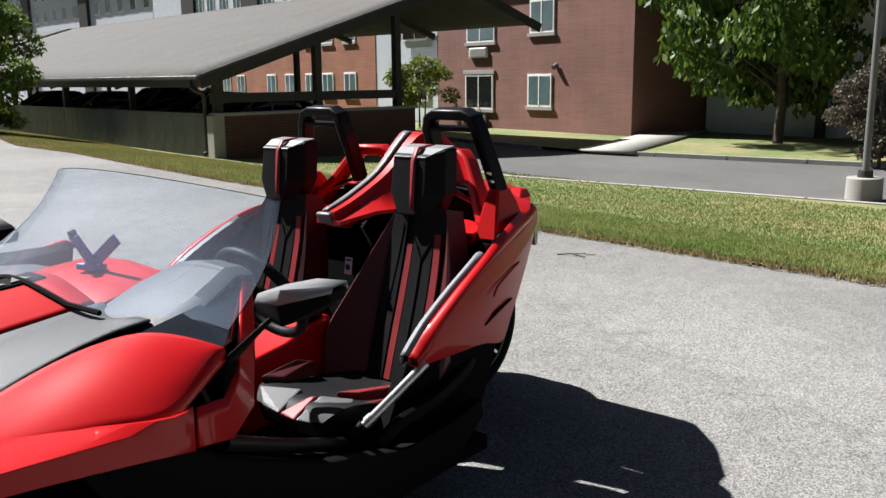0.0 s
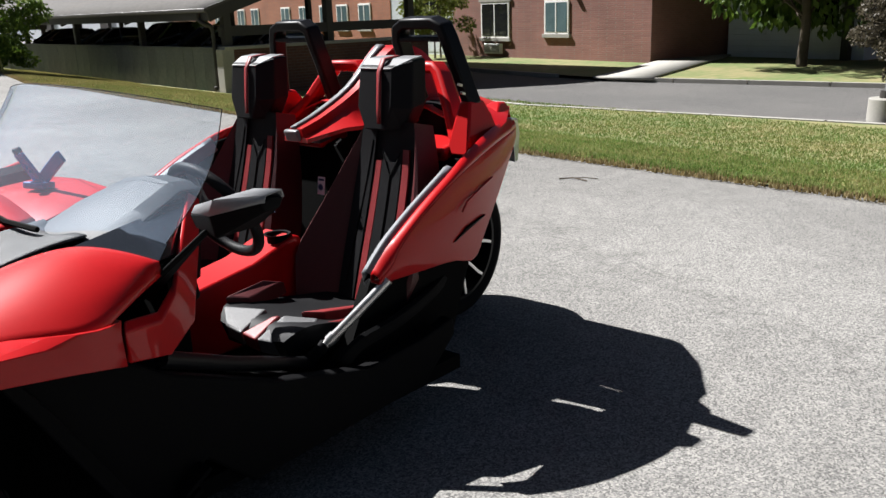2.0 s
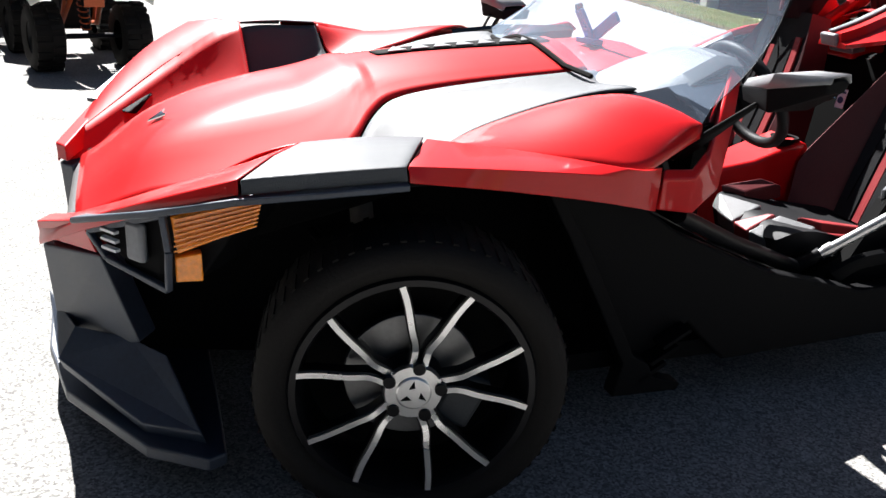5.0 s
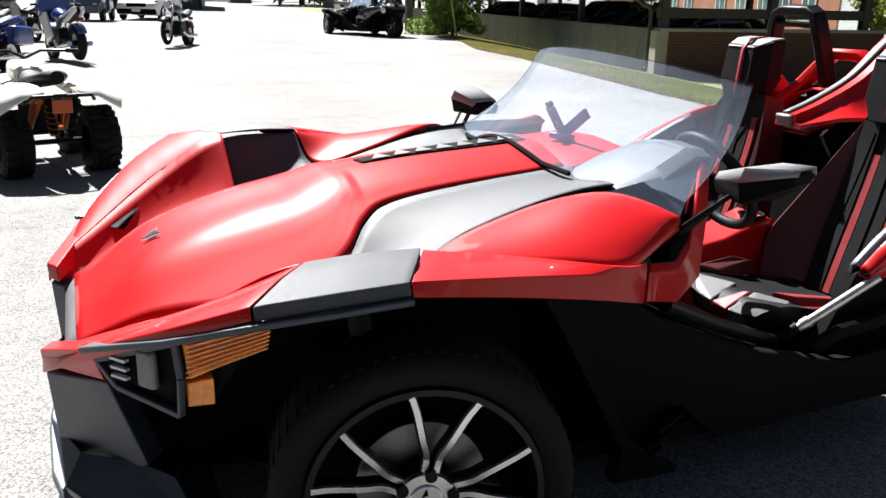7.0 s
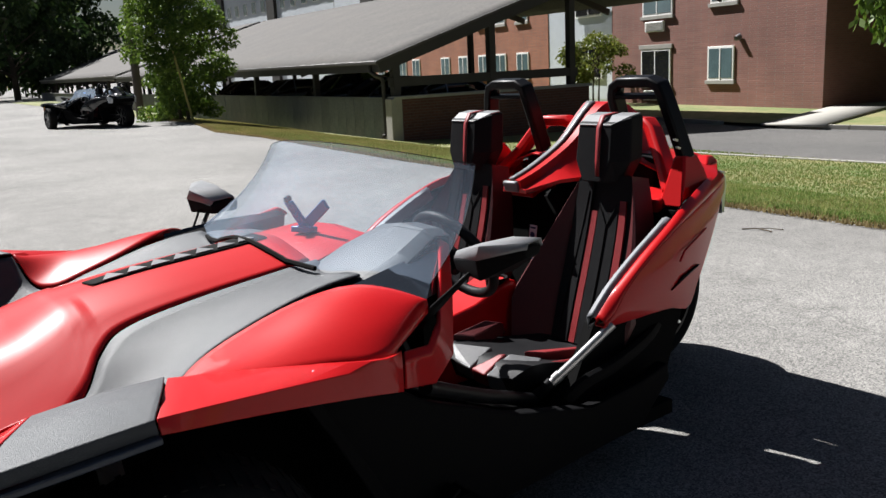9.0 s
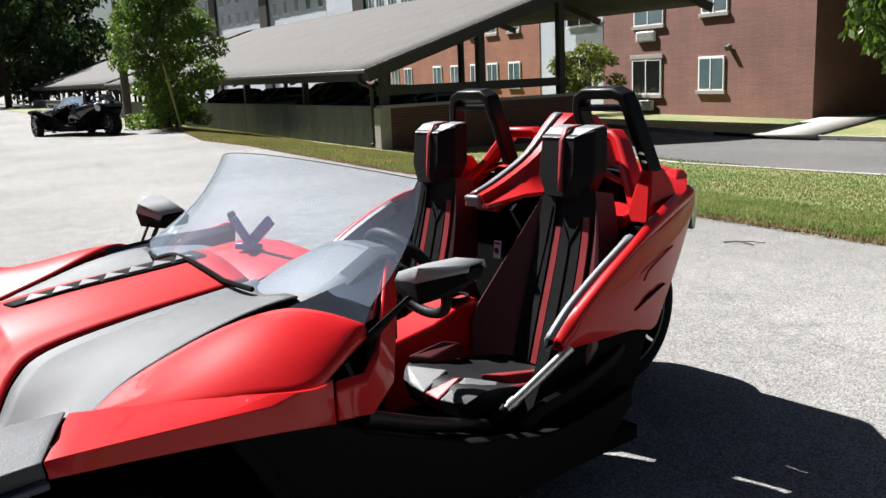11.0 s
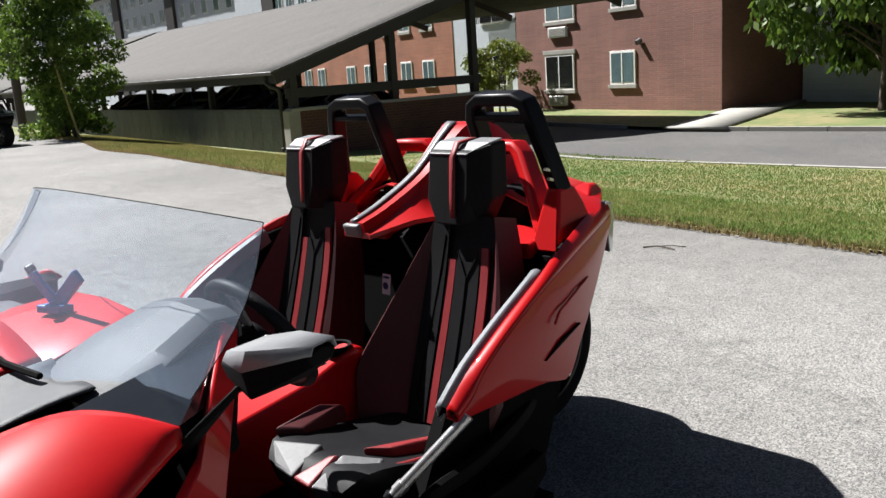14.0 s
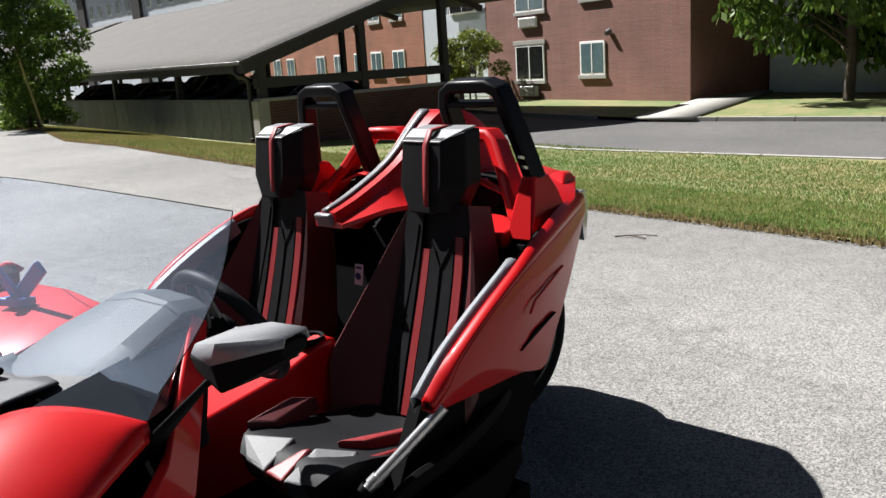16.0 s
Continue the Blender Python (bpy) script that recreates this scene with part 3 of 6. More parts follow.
def wheel(parent, at, steer, r_tyre, width, r_rim, side, name="front_wheel", inner=True):
    """A wheel with tyre, rim, five forked spokes, hub and brake; side -1 faces -y."""
    w = new(name)
    w.parent = parent
    w.matrix_basis = pose(*at, 0, 0, steer + (0 if side < 0 else 180))
    h = width / 2
    prof = [(r_rim + .004, -h * .82), (r_rim + .03, -h * .97), (r_tyre - .035, -h), (r_tyre - .012, -h * .9), (r_tyre - .002, -h * .72), (r_tyre, 0),
            (r_tyre - .002, h * .72), (r_tyre - .012, h * .9), (r_tyre - .035, h), (r_rim + .03, h * .97), (r_rim + .004, h * .82)]
    tyre = part("tyre", bm_spin(prof, 72), M_TYRE, w, smooth=50)
    tread = bmesh.new()
    for k in range(60):
        a = 2 * math.pi * k / 60
        for sy in (-1, 1):
            c = (math.cos(a) * (r_tyre - .001), sy * h * .45, math.sin(a) * (r_tyre - .001))
            bm_box((0.004, h * .62, 0.012), c, (0, -math.degrees(a), 0), bm=tread)
    part("tread", tread, M_TYRE, tyre)
    rp = [(r_rim + .006, -h * .84), (r_rim + .002, -h * .93), (r_rim - .012, -h * .93), (r_rim - .02, -h * .75), (r_rim - .03, h * .6), (r_rim + .004, h * .85)]
    rim = part("rim", bm_spin(rp, 64), M_RIM, w, smooth=50)
    face = -h * .80
    back = bmesh.new()
    for k in range(5):
        a = 2 * math.pi * k / 5 + radians(81)
        for g in (-1, 1):
            bm_bar(spoke_path(a, g, r_rim - .012, face + .010), .020, .034, (0, 1, 0), bm=back)
    part("spoke_back", back, M_RIM, rim, smooth=0, bevel=.003)
    for k in range(5):
        a = 2 * math.pi * k / 5 + radians(81)
        for g in (-1, 1):
            part("spoke", bm_bar(spoke_path(a, g, r_rim - .010, face - .010), .0125, .006, (0, 1, 0)), M_MACHINED, rim, smooth=0)
        part("wheel_bolt", bm_cyl(.0135, .0135, .03, (math.cos(a) * .058, face - .002, math.sin(a) * .058), (90, 0, 0), 12), M_SATIN, rim)
    hub = part("hub", bm_cyl(.07, .055, .05, (0, face + .03, 0), (90, 0, 0), 32), M_RIM, w, bevel=.004)
    part("hub_cap", bm_cyl(.040, .037, .024, (0, face - .004, 0), (90, 0, 0), 32), M_MACHINED, hub, "round silver hub cap with a dark angular emblem", bevel=.003)
    part("hub_face", bm_cyl(.064, .060, .012, (0, face - .004, 0), (90, 0, 0), 32), M_MACHINED, hub, "silver hub face round the bolts")
    emb = bmesh.new()
    for k in range(3):
        a = math.pi / 2 + 2 * math.pi * k / 3
        tip = Vector((math.cos(a) * .031, face - .018, math.sin(a) * .031))
        l, r2 = (Vector((math.cos(a + d) * .015, face - .018, math.sin(a + d) * .015)) for d in (.75, -.2))
        bm_prism([tip, l, r2], (0, .004, 0), bm=emb)
    part("emblem", emb, M_DARK, hub)
    part("brake_disc", bm_cyl(.145, .145, .02, (0, face + .075, 0), (90, 0, 0), 48), M_DISC, w, bevel=.002)
    part("brake_caliper", bm_box((.09, .07, .13), (.115, face + .09, -.06), (0, 25, 0)), M_GREY, w, bevel=.012)
    part("barrel", bm_spin([(r_rim - .03, h * .2), (.03, h * .25)], 48), M_DARK, w)
    return w


def seat(parent, yc):
    """A reclined bucket seat with a tall headrest block."""
    s = new("seat")
    s.parent = parent
    s.matrix_basis = pose(0, yc, 0)
    # back: sections from the bottom to the shoulders; x of the face, half width of the pad, z
    prof = smooth_path([(1.80, .135, .36), (1.845, .14, .50), (1.893, .14, .65), (1.935, .135, .80), (1.962, .125, .93), (1.968, .12, .985)], 16)

    def back_strip(name, y0, y1, m, lift=0.0, z0=0.0, z1=9.0, lab=""):
        rings = []
        for x, w, z in prof:
            if not z0 <= z <= z1:
                continue
            pts = [Vector((x - lift, (y0 + (y1 - y0) * k / 4) * w, z)) for k in range(5)]
            rings.append(pts + [Vector((x + .10, y1 * w, z - .03)), Vector((x + .10, y0 * w, z - .03))])
        return part(name, bm_loft(rings), m, s, lab, smooth=30)

    back_strip("backrest", -1, 1, M_VINYL)
    for g in (-1, 1):
        rows = []
        for x, w, z in prof:
            f = float(np.interp(z, [.30, .52, .97], [.8, 1, 0]))
            rows.append([Vector((x + .004, g * w * .98, z)), Vector((x - .06 * f, g * (w + .06 * f), z)), Vector((x - .13 * f, g * (w + .135 * f), z)), Vector((x - .11 * f, g * (w + .155 * f), z)), Vector((x + .10, g * (w + .10 * f), z - .02)), Vector((x + .10, g * w * .95, z - .02))])
        part("bolster", bm_loft(rows), M_BOLSTER, s, "red vinyl side bolster, its shade painted in", smooth=40)
    back_strip("stripe", .14, .36, M_SEATRED, .008, 0, .88, "red vinyl stripe")
    back_strip("stripe", -.86, -.64, M_SEATRED, .008, 0, .90, "red vinyl stripe")
    back_strip("centre_panel", -.60, .10, M_VINYL, .010, 0, .87)
    back_strip("side_panel", .40, .97, M_VINYL, .012, .36, .96)
    # stitched seams
    for f0, f1, za, zb in ((.72, .5, .42, .92), (-.25, -.25, .42, .80), (-.25, .08, .80, .88), (-.25, -.58, .80, .88)):
        pts = []
        for k in range(8):
            z = za + (zb - za) * k / 7
            f = f0 + (f1 - f0) * k / 7
            x, w = np.interp(z, [p.z for p in prof], [p.x for p in prof]), np.interp(z, [p.z for p in prof], [p.y for p in prof])
            pts.append((x - .0125, f * w, z))
        part("seam", bm_tube(pts, .0022, 5), M_DARK, s)
    # headrest block
    hb = [(-.072, .955), (.072, .955), (.118, 1.035), (.112, 1.165), (-.112, 1.165), (-.118, 1.035)]
    rings = [[Vector((1.925 + (z - .965) * .13, .016 + y * (.88 if y > 0 else .50), 1.07 + (z - 1.07) * .97 + (.012 if z > 1.1 else 0))) for y, z in hb],
             [Vector((1.975 + (z - .965) * .13, y + .016, z + (.03 if z > 1.1 else 0))) for y, z in hb],
             [Vector((2.05 + (z - .965) * .10, y * .97 + .016, z + (.036 if z > 1.1 else 0.01))) for y, z in hb],
             [Vector((2.075 + (z - .965) * .06, y * .75 + .016, 1.07 + (z - 1.07) * .8)) for y, z in hb]]
    head = part("headrest", bm_loft(rings), M_VINYL, s, "black vinyl headrest block", smooth=0, bevel=.005)
    line = [(1.924, .978), (1.932, 1.04), (1.946, 1.155), (1.975, 1.199), (2.05, 1.205)]
    part("headrest_stripe", bm_grid([[(x - .004, y0, z + .003), (x - .004, y1, z + .003)] for (x, z), y0, y1 in zip(line, (-.004, .0, .002, .004, .004), (.012, .018, .022, .026, .026))]), M_SEATRED, head, "red vinyl stripe", solid=.005, smooth=20)
    for y0, y1, o0, o1 in ((.026, .112, .030, .120), (-.038, -.002, -.088, .0)):
        part("headrest_cap", bm_grid([[(1.949, y0, 1.168), (1.949, y1, 1.168)], [(2.004, o0, 1.199), (2.004, o1, 1.199)], [(2.062, o0 * .97, 1.206), (2.062, o1 * .97, 1.206)]]),
             M_CAP, head, "silver-grey vinyl headrest cap, its sheen painted in", solid=.005, smooth=0)
    # cushion
    cz = [(1.295, .16, .385), (1.34, .195, .420), (1.42, .205, .418), (1.60, .205, .375), (1.82, .16, .35)]

    def cushion(name, y0, y1, m, lift, x0=0, x1=9, lab=""):
        rings = []
        for x, w, z in smooth_path(cz, 10):
            if not x0 <= x <= x1:
                continue
            row = []
            for k in range(5):
                f = y0 + (y1 - y0) * k / 4
                row.append(Vector((x, f * w, z + lift + .04 * max(0, abs(f) - .5) ** 1.3)))
            rings.append(row + [Vector((x + .02, y1 * w * .95, z - .055)), Vector((x + .02, y0 * w * .95, z - .055))])
        return part(name, bm_loft(rings), m, s, lab, smooth=30)

    cushion("cushion", -1, 1, M_VINYL, 0)
    inner = 1 if yc < 0 else -1

    def facet(name, pts, m, lab=""):
        return part(name, bm_prism([(x, inner * y, z) for x, y, z in pts], (.012, 0, -.05)), m, s, lab, smooth=0, bevel=.006)

    facet("cushion_panel", ((1.325, .178, .442), (1.40, .050, .436), (1.275, .028, .398), (1.285, .12, .402)), M_SEATGREY, "grey vinyl front of the cushion")
    facet("cushion_stripe", ((1.275, .022, .398), (1.365, -.022, .437), (1.385, -.040, .437), (1.272, -.050, .394)), M_SEATRED, "red vinyl stripe")
    facet("cushion_panel", ((1.272, -.056, .394), (1.392, -.046, .437), (1.46, -.135, .425), (1.40, -.165, .402), (1.305, -.130, .386)), M_SEATGREY, "grey vinyl front of the cushion")
    facet("cushion_stripe", ((1.46, -.045, .428), (1.66, -.105, .408), (1.68, -.128, .402), (1.52, -.095, .420)), M_SEATRED, "red vinyl stripe")
    facet("cushion_edge", ((1.42, -.165, .425), (1.60, -.20, .410), (1.61, -.212, .405), (1.42, -.182, .418)), M_SEATRED, "red piping")
    facet("cushion_side", ((1.345, .200, .462), (1.52, .215, .475), (1.60, .20, .45), (1.42, .165, .445)), M_BOLSTER, "red inner side of the cushion, its shade painted in")
    return s


def roadster(m, label, paint, accent, group=""):
    """Low open two-seater: two wheels in front, one behind. Nose towards -x."""
    car = thing("three_wheeled_roadster", label, "vehicle", m, group)

    def P(name, bm, mt, lab="", **k):
        return part(name, bm, mt, car, lab, **k)

    edge = [(-.66, .30), (-.50, .36), (-.30, .44), (-.12, .47), (0.0, .415), (.08, .32), (.16, .272), (.35, .258), (.74, .25)]
    hood = P("hood", skin([(x, -y) for x, y in edge], edge, 44, 22), paint, "glossy hood with a raised spine", solid=.006)
    for s in (-1, 1):
        fa = smooth_path([(x, y, hood_z(x, y)) for x, y in ((-.665, .305), (-.50, .364), (-.30, .444), (-.19, .465), (-.125, .475))], 16)
        fb = smooth_path([(-.725, .372, .515), (-.62, .465, .575), (-.40, .685, .70), (-.27, .745, .775), (-.192, .76, .797)], 16)
        P("fender_flank", bm_grid([[ridge(mirror_y(p.lerp(q, k / 8) - Vector((0, 0, .055 * (1 - (i / (len(fa) - 1)) ** 3) * math.sin(math.pi * k / 8))), s)) for k in range(9)] for i, (p, q) in enumerate(zip(fa, fb))]), paint, solid=.005)
        sa = [(-.20, .757), (-.165, .62), (-.125, .475), (0.004, .418), (.085, .325), (.165, .277), (.35, .263), (.76, .255)]
        sb = [(.075, .757), (.12, .655), (.165, .585), (.245, .54), (.38, .525), (.55, .525), (.74, .52)]
        P("hood_stripe", skin(sa, sb, 34, 10, s, -.002), accent, "grained grey plastic strip across the hood", solid=.006)
        P("cowl_side", skin([(.08, .763), (.125, .662), (.17, .592), (.25, .546), (.45, .545), (.61, .60), (.70, .67), (.786, .753)],
                            [(.082, .766), (.15, .79), (.22, .81), (.30, .832), (.42, .865), (.53, .885), (.64, .84), (.787, .756)], 30, 10, s, 0, .03), paint, "rounded red cowl side", solid=.006)
        # fender: grey cap, front part, rear part
        def rows(*rr):
            return [[ridge(mirror_y(p, s)) for p in smooth_path(r, 12)] for r in rr]
        P("fender_cap", bm_grid(rows([(-.19, .76, .798), (-.06, .76, .806), (.076, .757, .803)], [(-.26, .86, .800), (-.12, .865, .812), (.03, .86, .812)], [(-.335, .95, .783), (-.18, .955, .792), (-.022, .95, .796)], [(-.335, .957, .757), (-.18, .962, .766), (-.02, .957, .77)])),
          accent, "grained grey fender cap", solid=.006, bevel=.004)
        P("fender_front", bm_grid(rows([(-.725, .372, .515), (-.62, .465, .575), (-.40, .685, .70), (-.194, .76, .797)], [(-.735, .362, .495), (-.62, .56, .60), (-.46, .78, .72), (-.265, .86, .80)], [(-.738, .362, .475), (-.615, .625, .612), (-.48, .835, .715), (-.34, .948, .783)], [(-.738, .362, .46), (-.61, .63, .59), (-.48, .84, .69), (-.34, .955, .757)])),
          paint, "pointed glossy fender nose", solid=.006, bevel=.004)
        P("fender_rear", bm_grid(rows([(.085, .735, .775), (.30, .75, .755), (.52, .76, .735), (.64, .72, .72)], [(.08, .762, .80), (.30, .834, .783), (.53, .888, .752), (.625, .852, .742)], [(-.018, .95, .797), (.2, .93, .776), (.45, .90, .746), (.61, .872, .722)], [(-.016, .957, .768), (.2, .935, .735), (.45, .895, .685), (.628, .848, .638)], [(0, .90, .765), (.2, .88, .73), (.45, .84, .68), (.628, .79, .64)])),
          paint, "long glossy fender rail", solid=.005, bevel=.004)
        # pillar from the fender's end to the dash
        pb = [[(.632, .85, .742), (.618, .872, .722), (.634, .847, .638), (.636, .79, .64)], [(.72, .835, .735), (.72, .852, .712), (.755, .818, .612), (.75, .765, .62)],
              [(.80, .77, .76), (.79, .80, .75), (.845, .785, .66), (.85, .735, .66)], [(.93, .62, .84), (.92, .65, .84), (.965, .65, .79), (.975, .60, .78)], [(1.055, .475, .905), (1.045, .50, .912), (1.075, .51, .885), (1.085, .47, .88)]]
        P("pillar", bm_loft([[mirror_y(p, s) for p in r] for r in pb]), paint, "glossy pillar rising to the dash", smooth=50, bevel=.006)
        # headlight
        lamp = P("headlight", bm_prism([mirror_y(p, s) for p in ((-.625, .60, .585), (-.47, .79, .675), (-.28, .865, .735), (-.40, .81, .535), (-.485, .77, .505))], (.10, -.13 * s, 0)), M_PLASTIC, "black headlight housing with an amber marker", smooth=0, bevel=.006)
        part("amber_lens", bm_prism([mirror_y(p, s) for p in ((-.455, .815, .672), (-.285, .890, .728), (-.302, .882, .668), (-.445, .815, .592))], (.0, -.03 * s, 0)), M_AMBER, lamp, "amber side marker lens", bevel=.004)
        part("amber_reflector", bm_prism([mirror_y(p, s) for p in ((-.45, .812, .585), (-.40, .836, .60), (-.398, .83, .537), (-.45, .806, .528))], (0, -.03 * s, 0)), M_AMBER, lamp, "amber reflector", bevel=.003)
        for a in range(5):
            u, v = (Vector(p) for p in (((-.615, .612, .580), (-.47, .812, .676), (-.462, .815, .600), (-.465, .805, .512), (-.58, .665, .535), (-.615, .612, .580))[a:a + 2]))
            part("lamp_frame", bm_bar([mirror_y(u, s), mirror_y(v, s)], .014, .014), M_BUMPER, lamp, bevel=.003)
        part("lamp_projector", bm_box((.05, .02, .085), (-.520, s * .742, .598), (0, 0, s * 52)), M_TRIM, lamp, "dark grey lamp block", bevel=.008)
        for k in range(3):
            part("lamp_fin", bm_box((.045, .012, .006), (-.572, s * .680, .562 + .02 * k), (0, 0, s * 52)), M_LENS, lamp)
        for k in range(7):
            f = (k + .5) / 7
            part("lens_rib", bm_bar([mirror_y((-.452 + .005 * f, .822, .592 + .078 * f + .004), s), mirror_y((-.300 + .012 * f, .891, .668 + .058 * f), s)], .004, .003), M_AMBER, lamp)
        P("headlight_lip", bm_bar([mirror_y(p, s) for p in ((-.635, .59, .600), (-.48, .835, .690), (-.34, .955, .748), (-.18, .962, .757), (-.02, .956, .762))], .04, .014), M_BUMPER, "grey-edged black lip under the fender edge", bevel=.003)
        # front bumper and splitter fins
        P("bumper_side", bm_prism([mirror_y(p, s) for p in ((-.735, .355, .46), (-.60, .56, .50), (-.53, .61, .30), (-.60, .50, .24), (-.72, .34, .225))], (.04, -.06 * s, 0)), M_BUMPER, "", smooth=0, bevel=.006)
        P("beak", bm_prism([mirror_y(p, s) for p in ((-.742, .362, .52), (-.63, .60, .60), (-.605, .60, .522), (-.738, .345, .475))], (.03, -.05 * s, 0)), paint, "angular glossy nose corner", smooth=0, bevel=.004)
        P("canard", bm_prism([mirror_y(p, s) for p in ((-.745, .235, .29), (-.67, .46, .285), (-.545, .575, .295), (-.475, .652, .285), (-.414, .808, .165), (-.538, .735, .165), (-.715, .50, .225))], (.012, -.004 * s, -.034)), M_BUMPER, "black upper splitter blade sloping outwards", smooth=0, bevel=.004)
        # wheel-arch fin and side skirt
        P("arch_fin", bm_prism([(x, s * .80, z) for x, z in ((.36, .69), (.40, .69), (.48, .56), (.67, .22), (.72, .19), (.74, .15), (.83, .12), (.82, .10), (.62, .105), (.64, .2), (.44, .56))], (0, -.05 * s, 0)), M_PLASTIC, "black fin behind the front wheel", smooth=0, bevel=.005)
        for k in range(3):
            P("fin_rib", bm_box((.012, .05, .09), (.735 + .03 * k, s * .775, .165 + .045 * k), (0, 60, 0)), M_PLASTIC, bevel=.002)
        P("side_skirt", bm_prism([(x, s * .745, z) for x, z in ((.40, .69), (.60, .66), (.78, .535), (1.10, .40), (1.45, .315), (1.70, .33), (1.85, .36), (1.86, .30), (1.70, .17), (1.0, .14), (.86, .27), (.73, .18), (.66, .22))], (0, -.05 * s, 0)), M_PLASTIC, "black plastic side skirt", smooth=0, bevel=.008)
        # door bars
        P("door_bar", bm_tube([mirror_y(p, s) for p in ((.74, .79, .60), (1.0, .70, .475), (1.27, .61, .36), (1.35, .585, .325))], .021, 12), M_SATIN, "black tube across the door opening")
        bar = P("side_tube", bm_tube([mirror_y(p, s) for p in ((1.348, .60, .345), (1.45, .675, .46), (1.55, .745, .572))], .0155, 14), M_STEEL, "bare steel tube at the door opening")
        part("tube_sleeve", bm_tube([mirror_y(p, s) for p in ((1.335, .588, .332), (1.385, .627, .388))], .021, 14), M_SATIN, bar)
        part("tube_collar", bm_tube([mirror_y(p, s) for p in ((1.392, .632, .395), (1.408, .644, .413))], .019, 14), M_STEEL, bar)
        P("sill_rail", bm_tube([mirror_y(p, s) for p in smooth_path([(1.40, .68, .335), (1.46, .70, .385), (1.62, .70, .405), (1.85, .66, .44), (2.05, .60, .50)], 14)], .017, 8, flat=1.5), M_PLASTIC, "dark sill rail")
        # quarter panel
        top = smooth_path([(1.512, .708, .590), (1.56, .712, .640), (1.62, .710, .685), (1.745, .705, .757), (1.90, .695, .832), (2.05, .668, .892), (2.32, .575, .935), (2.58, .468, .935)], 24)
        mid = smooth_path([(1.518, .738, .575), (1.565, .745, .612), (1.61, .746, .664), (1.70, .745, .728), (1.83, .736, .792), (1.99, .713, .848), (2.24, .636, .885), (2.56, .500, .895)], 24)
        low = smooth_path([(1.516, .732, .564), (1.58, .733, .562), (1.70, .728, .556), (1.89, .718, .546), (2.03, .698, .516), (2.13, .668, .585), (2.22, .638, .648), (2.37, .578, .738), (2.58, .478, .83)], 24)
        qp = P("quarter_panel", bm_grid([[mirror_y(p, s) for p in r] for r in (mid, [a.lerp(b, .5) + Vector((0, .004, 0)) for a, b in zip(mid, low)], low, [p + Vector((0, -.03, .004)) for p in low])]), paint, "large flat glossy rear quarter panel", solid=.006, bevel=.003)
        part("panel_strip", bm_grid([[mirror_y(p, s) for p in r] for r in (mid, [a.lerp(b, .25) + Vector((0, .003, .007)) for a, b in zip(mid, top)], [a.lerp(b, .7) + Vector((0, 0, .008)) for a, b in zip(mid, top)], top, [p + Vector((.012, -.012, -.03)) for p in top])]), paint, qp, "glossy strip along the top of the panel", solid=.005, smooth=50)
        part("panel_trim", bm_grid([[mirror_y(p, s) for p in r] for r in ([p + Vector((.002, -.003, .002)) for p in top[:15]], [p + Vector((-.004, -.018, .008)) for p in top[:15]], [p + Vector((-.004, -.034, .002)) for p in top[:15]], [p + Vector((.012, -.042, -.045)) for p in top[:15]])]), M_TRIM, qp, "grey rubber edge trim", solid=.005, smooth=30)
        part("panel_liner", bm_grid([[mirror_y(p, s) for p in r] for r in ([p + Vector((.006, -.040, -.03)) for p in top], [p + Vector((.0, -.050, 0)) for p in mid], [p + Vector((0, -.036, .012)) for p in low])]), M_DARK, qp, "black inner face of the panel", solid=.004)
        part("scoop", bm_prism([mirror_y(p, s) for p in ((1.885, .733, .612), (1.96, .722, .630), (2.115, .688, .655), (1.97, .722, .645))], (0, -.012 * s, 0)), M_DARK, qp, "dark slot pressed into the panel")
        part("crease", bm_tube([mirror_y(p, s) for p in ((1.93, .733, .708), (1.96, .727, .735), (2.10, .692, .765), (2.20, .655, .772))], .004, 6), paint, qp)
        # roll hoop
        hoop = P("roll_hoop", bm_bar([mirror_y(p, s) for p in ((2.285, .245, 1.02), (2.225, .240, 1.17), (2.188, .242, 1.262), (2.182, .252, 1.300), (2.178, .285, 1.318), (2.178, .425, 1.318), (2.182, .462, 1.303), (2.188, .478, 1.262), (2.212, .508, 1.15), (2.240, .540, 1.02))], .040, .068, (1, 0, .15)), M_SATIN, "black roll hoop over the seat", smooth=20, bevel=.008)
        part("hoop_bar", bm_bar([mirror_y(p, s) for p in ((2.19, .245, 1.262), (2.19, .475, 1.262))], .018, .06, (1, 0, .1)), M_SATIN, hoop, bevel=.004)
        part("hoop_vent", bm_box((.02, .010, .008), (2.175, s * .535, 1.10), (0, 20, 0)), M_STEEL, hoop)
        part("hoop_vent", bm_box((.02, .010, .008), (2.18, s * .543, 1.07), (0, 20, 0)), M_STEEL, hoop)
        P("hoop_tower", bm_loft([[mirror_y(p, s) for p in r] for r in (((2.13, .49, .85), (2.13, .60, .85), (2.36, .58, .89), (2.36, .44, .90)), ((2.17, .505, .97), (2.175, .575, .97), (2.33, .56, .98), (2.33, .48, .98)), ((2.195, .515, 1.04), (2.20, .56, 1.04), (2.29, .55, 1.04), (2.29, .50, 1.04)))]), paint, "glossy base of the hoop", bevel=.01)
        P("hoop_arch", bm_bar([mirror_y(p, s) for p in ((2.38, .11, 1.04), (2.37, .14, 1.125), (2.36, .165, 1.145), (2.345, .285, 1.145), (2.335, .315, 1.12), (2.29, .40, 1.0), (2.22, .49, .89))], .045, .075, (1, 0, 0)), paint, "glossy arch under the roll hoop", smooth=25, bevel=.012)
